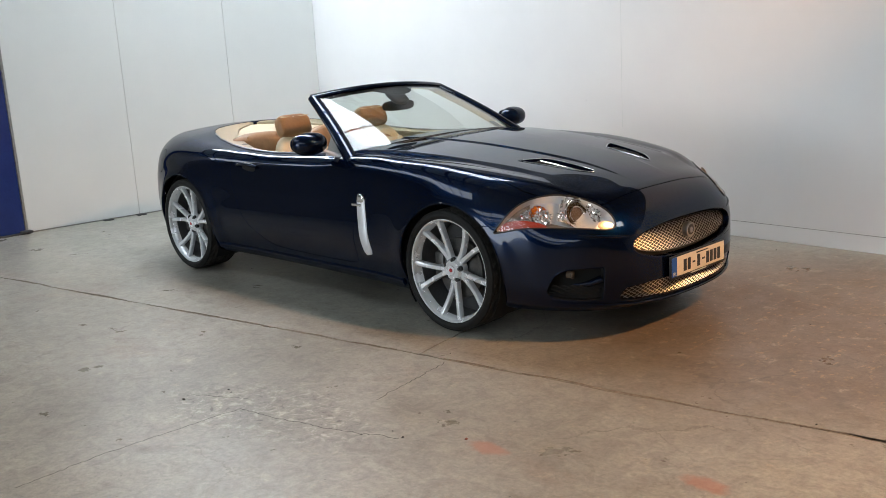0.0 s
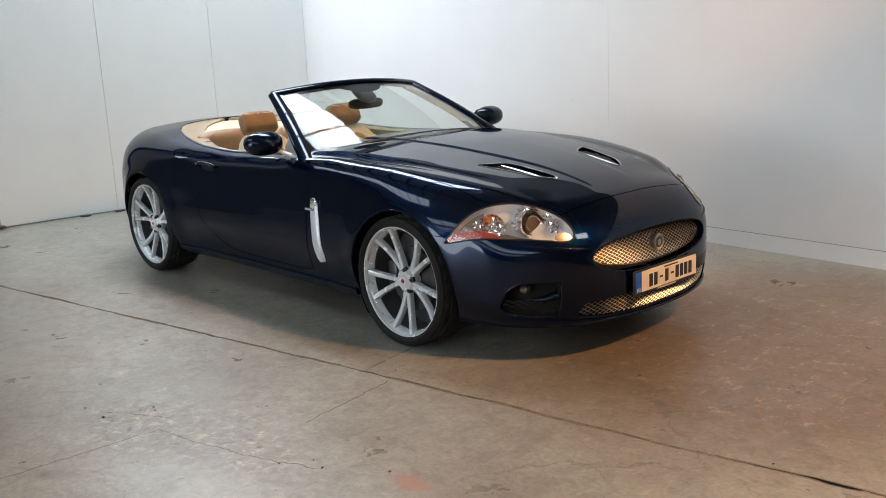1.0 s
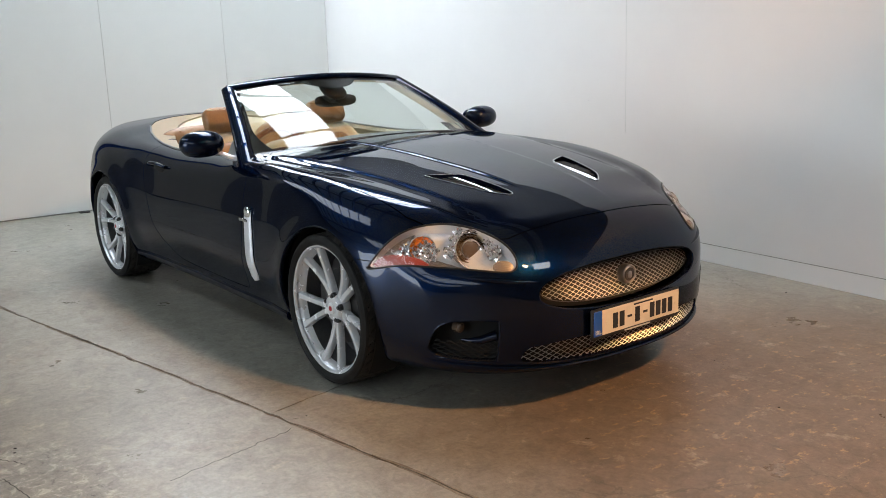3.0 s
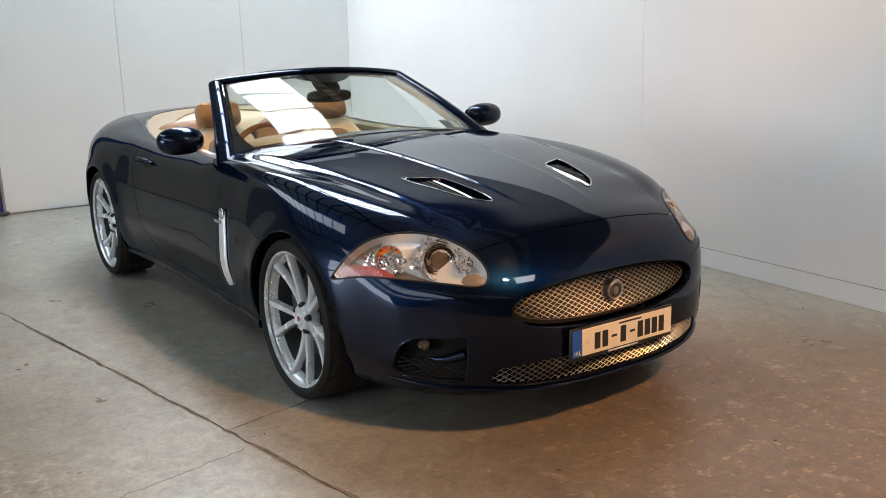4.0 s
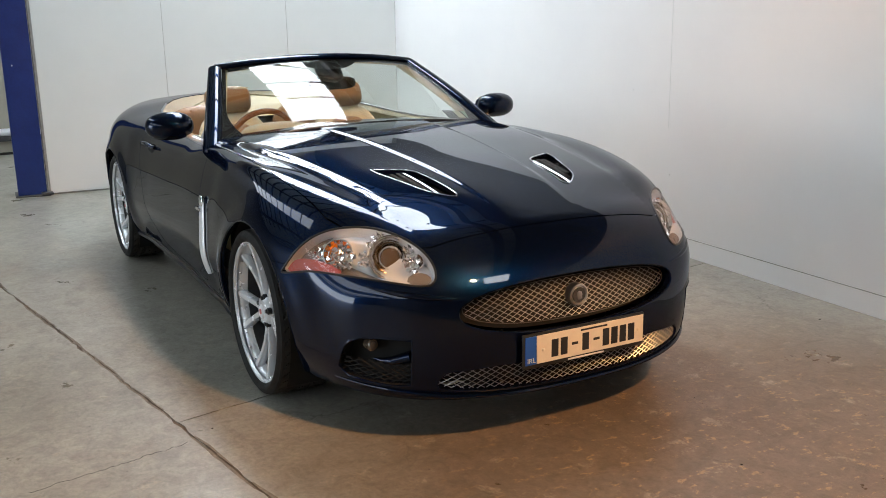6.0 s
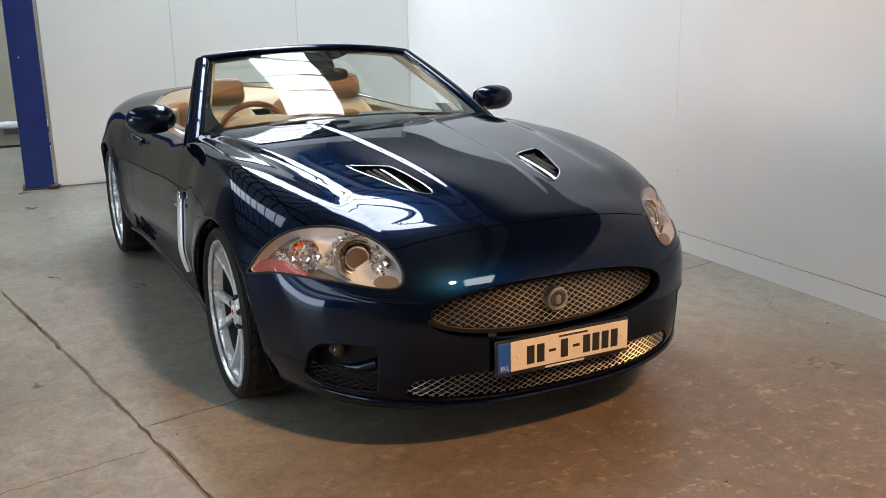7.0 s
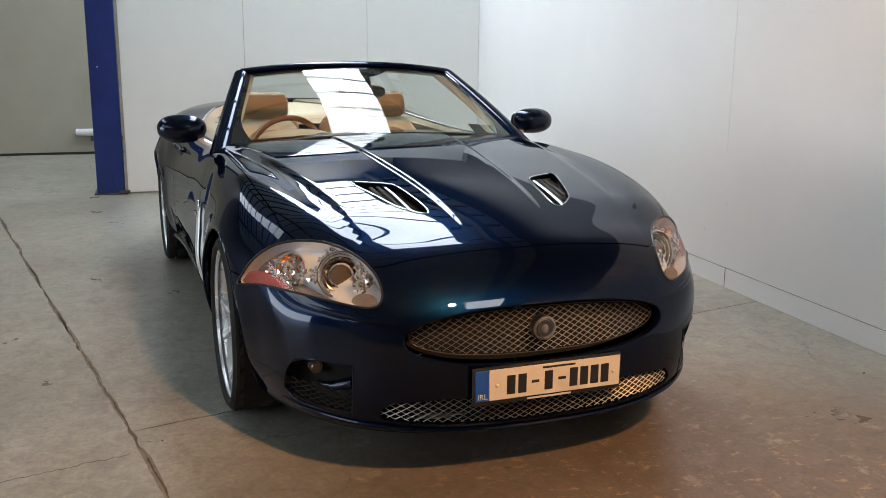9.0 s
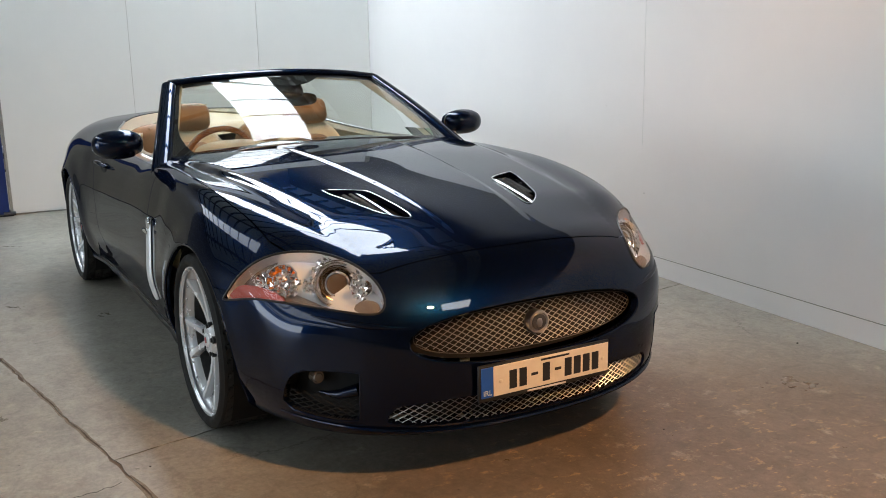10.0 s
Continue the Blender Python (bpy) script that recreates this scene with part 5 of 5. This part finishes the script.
# ---- door mirrors ----
def build_mirror(sgn):
    def shape(q):
        t = (q.x + 0.065) / 0.13
        s = 0.80 + 0.20 * math.sin(math.pi * min(1, max(0, 1 - t)) * 0.5)
        return Vector((q.x, q.y * s, q.z * s))
    m = Matrix.Translation((-1.105, 0.945 * sgn, 1.005)) @ pose(0, 0, 0, 0, 0, 6 * sgn)
    sh = part("door_mirror", cushion(0.15, 0.245, 0.145, 2.35, 40, 24, shape), PAINT, car, "rounded body-coloured door mirror", m=m)
    part("glass", cushion(0.008, 0.205, 0.112, 2.6, 30, 8), MIRROR, sh, m=Matrix.Translation((-0.072, 0, 0)))
    foot = [(-1.10, 0.86 * sgn, 0.955), (-1.06, 0.815 * sgn, 0.930), (-1.03, 0.775 * sgn, 0.915)]
    part("arm", tube([Matrix.Translation(-m.translation) @ Vector(p) for p in foot], [0.022, 0.026, 0.034], 12, flat=0.5), SATIN, sh)
    # quarter piece where the door glass runs
    tri = bmesh.new()
    q = [screen_point(sgn, 0.02) + Vector((-0.03, sgn * 0.035, -0.015)), screen_point(sgn, 0.42) + Vector((-0.03, sgn * 0.035, -0.02)), Vector((-1.16, 0.80 * sgn, 0.905))]
    tri.faces.new([tri.verts.new(p) for p in q])
    bmesh.ops.solidify(tri, geom=tri.faces[:], thickness=0.012)
    part("quarter_piece", tri, SATIN, car, smooth=False)


for sgn in (-1, 1):
    build_mirror(sgn)


# ---- cabin ----
def slanted(bm, m):
    bmesh.ops.transform(bm, matrix=m, verts=bm.verts)
    return bm


part("cabin_floor", box(-2.75, -0.72, 0.20, -0.85, 0.72, 0.26), BLACK, car, smooth=False)
part("bulkhead", box(-0.90, -0.74, 0.22, -0.84, 0.74, 0.86), VOID, car, smooth=False)
# belt rail: bright line and cream capping round the opening
ringp = [(x, y) for x, y in COCKPIT if y > 0.02]
ringp.sort(key=lambda p: math.atan2(p[1], p[0] + 2.0))
for sgn in (-1, 1):
    run = [above(x, y * sgn, 0.002)[0] for x, y in ringp if x > -2.95 and x < -1.02]
    part("belt_rail", tube(run, 0.006, 8), MESH_CHROME, car, "thin bright belt rail")
    cap_o = [above(x, (y - 0.003) * sgn, -0.004)[0] for x, y in ringp if x < -1.0]
    cap_i = [Vector((p.x, p.y - sgn * min(0.085 + 0.16 * max(0.0, -2.15 - p.x), abs(p.y) * 0.7), p.z - 0.008)) for p in cap_o]
    strip("belt_capping", cap_o, cap_i, CREAM if sgn < 0 else IVORY, car, 0.012)
    wall_o = cap_i
    wall_i = [Vector((p.x, p.y - sgn * 0.03, 0.30)) for p in cap_i]
    card = strip("door_card", wall_o, wall_i, IVORY, car, 0.01, "ivory inner side trim")
    part("arm_rest", tube([(x, 0.685 * sgn, 0.70 + 0.02 * math.sin(x * 3)) for x in np.linspace(-1.15, -1.95, 12)], 0.045, 12, flat=0.8), IVORY, card)
    part("door_pull", tube([(x, 0.66 * sgn, 0.80) for x in np.linspace(-1.35, -1.6, 6)], 0.014, 8), BLACK, card)

# fascia
dash = part("fascia", tube([(-1.12 + 0.03 * (y / 0.7) ** 2, y, 0.845 - 0.03 * (y / 0.7) ** 2) for y in np.linspace(-0.71, 0.71, 25)], 0.17, 20, flat=0.58), IVORY, car, "padded ivory fascia")
part("dash_top", tube([(-0.985 - 0.05 * (y / 0.7) ** 2, y, 0.915 - 0.04 * (y / 0.7) ** 2) for y in np.linspace(-0.70, 0.70, 25)], 0.115, 16, flat=0.24), IVORY, dash)
part("cowl", cushion(0.20, 0.40, 0.12, 2.4, 30, 16), IVORY, dash, m=Matrix.Translation((-1.17, -0.37, 0.925)))
part("vent_bar", tube([(-1.275, y, 0.83) for y in np.linspace(-0.6, 0.65, 12)], 0.012, 8), WOOD, dash)
part("console", box(-2.0, -0.13, 0.25, -1.2, 0.13, 0.62, 0.04, 3), IVORY, car)

# steering wheel on the car's right
sw = part("steering_wheel", lathe([(0.178 + 0.016 * math.cos(a), 0.016 * math.sin(a)) for a in np.linspace(0, 2 * math.pi, 13)], 48, "x"), WOOD, car, "wood-rimmed steering wheel", m=Matrix.Translation((-1.44, -0.37, 0.865)) @ pose(0, 0, 0, 0, 24, 0))
part("boss", cushion(0.05, 0.14, 0.13, 2.6, 24, 14), TAN, sw)
for a in (0, 180, 270):
    part("spoke", tube([(0, 0.05 * math.cos(radians(a)), 0.05 * math.sin(radians(a))), (0, 0.17 * math.cos(radians(a)), 0.17 * math.sin(radians(a)))], 0.014, 8), TAN, sw)
part("column", tube([(0.0, 0, 0), (0.28, 0, -0.02)], 0.035, 12), BLACK, sw)


def build_seat(y):
    seat = part("front_seat", cushion(0.52, 0.50, 0.20, 3.4, 36, 16), IVORY, car, "ivory and caramel leather front seat", m=Matrix.Translation((-1.66, y, 0.43)) @ pose(0, 0, 0, 0, -8, 0))
    back = Matrix.Translation((-0.30, 0, 0.28)) @ pose(0, 0, 0, 0, -12, 0)
    part("backrest", cushion(0.17, 0.50, 0.66, 3.2, 30, 24, lambda q: Vector((q.x + 0.05 * (q.y / 0.25) ** 2, q.y * (1 - 0.22 * max(0, q.z) / 0.33), q.z))), CREAM, seat, m=back)
    part("centre_panel", cushion(0.10, 0.30, 0.50, 3.5, 24, 16), TAN, seat, m=back @ Matrix.Translation((0.062, 0, -0.02)))
    for s in (-0.04, 0.04):
        part("head_post", tube([(0, s, 0.30), (0, s, 0.40)], 0.007, 8), CHROME, seat, m=back)
    part("headrest", cushion(0.125, 0.275, 0.175, 3.6, 30, 18, lambda q: Vector((q.x + 0.03 * (q.y / 0.14) ** 2, q.y, q.z))), TAN, seat, "caramel leather headrest", m=back @ Matrix.Translation((0.02, 0, 0.383)))
    part("headrest_piping", tube([(0.02 + 0.03 * (t / 0.14) ** 2 + 0.055, t, 0.383 + 0.06) for t in np.linspace(-0.125, 0.125, 12)], 0.003, 6), CREAM, seat, m=back)
    for s in (-1, 1):
        part("bolster", cushion(0.40, 0.09, 0.14, 2.6, 20, 12), IVORY, seat, m=Matrix.Translation((0.02, s * 0.22, 0.06)))
        part("back_bolster", cushion(0.13, 0.10, 0.50, 2.6, 18, 16), CREAM, seat, m=back @ Matrix.Translation((0.075, s * 0.185, -0.05)))


for y in (-0.37, 0.37):
    build_seat(y)
for y in (-0.36, 0.36):
    rs = part("rear_seat", cushion(0.18, 0.60, 0.44, 3.2, 30, 20), TAN, car, "caramel leather rear seat back", m=Matrix.Translation((-2.53, y, 0.765)) @ pose(0, 0, 0, 0, -16, 0))
    part("cushion", cushion(0.42, 0.54, 0.16, 3.2, 30, 14), TAN, rs, m=Matrix.Translation((0.24, 0, -0.26)))
    for k in (-0.13, 0.0, 0.13):
        part("flute", tube([(0.078, k, -0.18), (0.084, k, 0.0), (0.066, k, 0.18)], 0.012, 8, flat=0.5), TAN, rs)
    part("belt_guide", box(-2.42, y * 1.7 - 0.03, 0.86, -2.36, y * 1.7 + 0.03, 0.925, 0.01), BLACK, car)

# soft cover over the folded roof: cream leather behind the rear seats
cover_v, cover_f = [], []
for i in range(25):
    t = i / 24
    x = -2.60 - 0.545 * t
    half_w = 0.715 * (1 - max(0, (t - 0.25) / 0.80) ** 2.2 * 0.62)
    for j in range(33):
        u = -1 + 2 * j / 32
        y = half_w * u
        z = 0.945 + 0.050 * t ** 0.8 - 0.045 * abs(u) ** 2.4 - 0.06 * max(0, 0.12 - t) / 0.12 + 0.004 * math.sin(9 * u) * (1 - t)
        cover_v.append((x, y, z))
for i in range(24):
    for j in range(32):
        a = i * 33 + j
        cover_f.append((a, a + 1, a + 34, a + 33))
finish("roof_cover", cover_v, cover_f, CREAM, car, "cream leather cover over the folded roof")
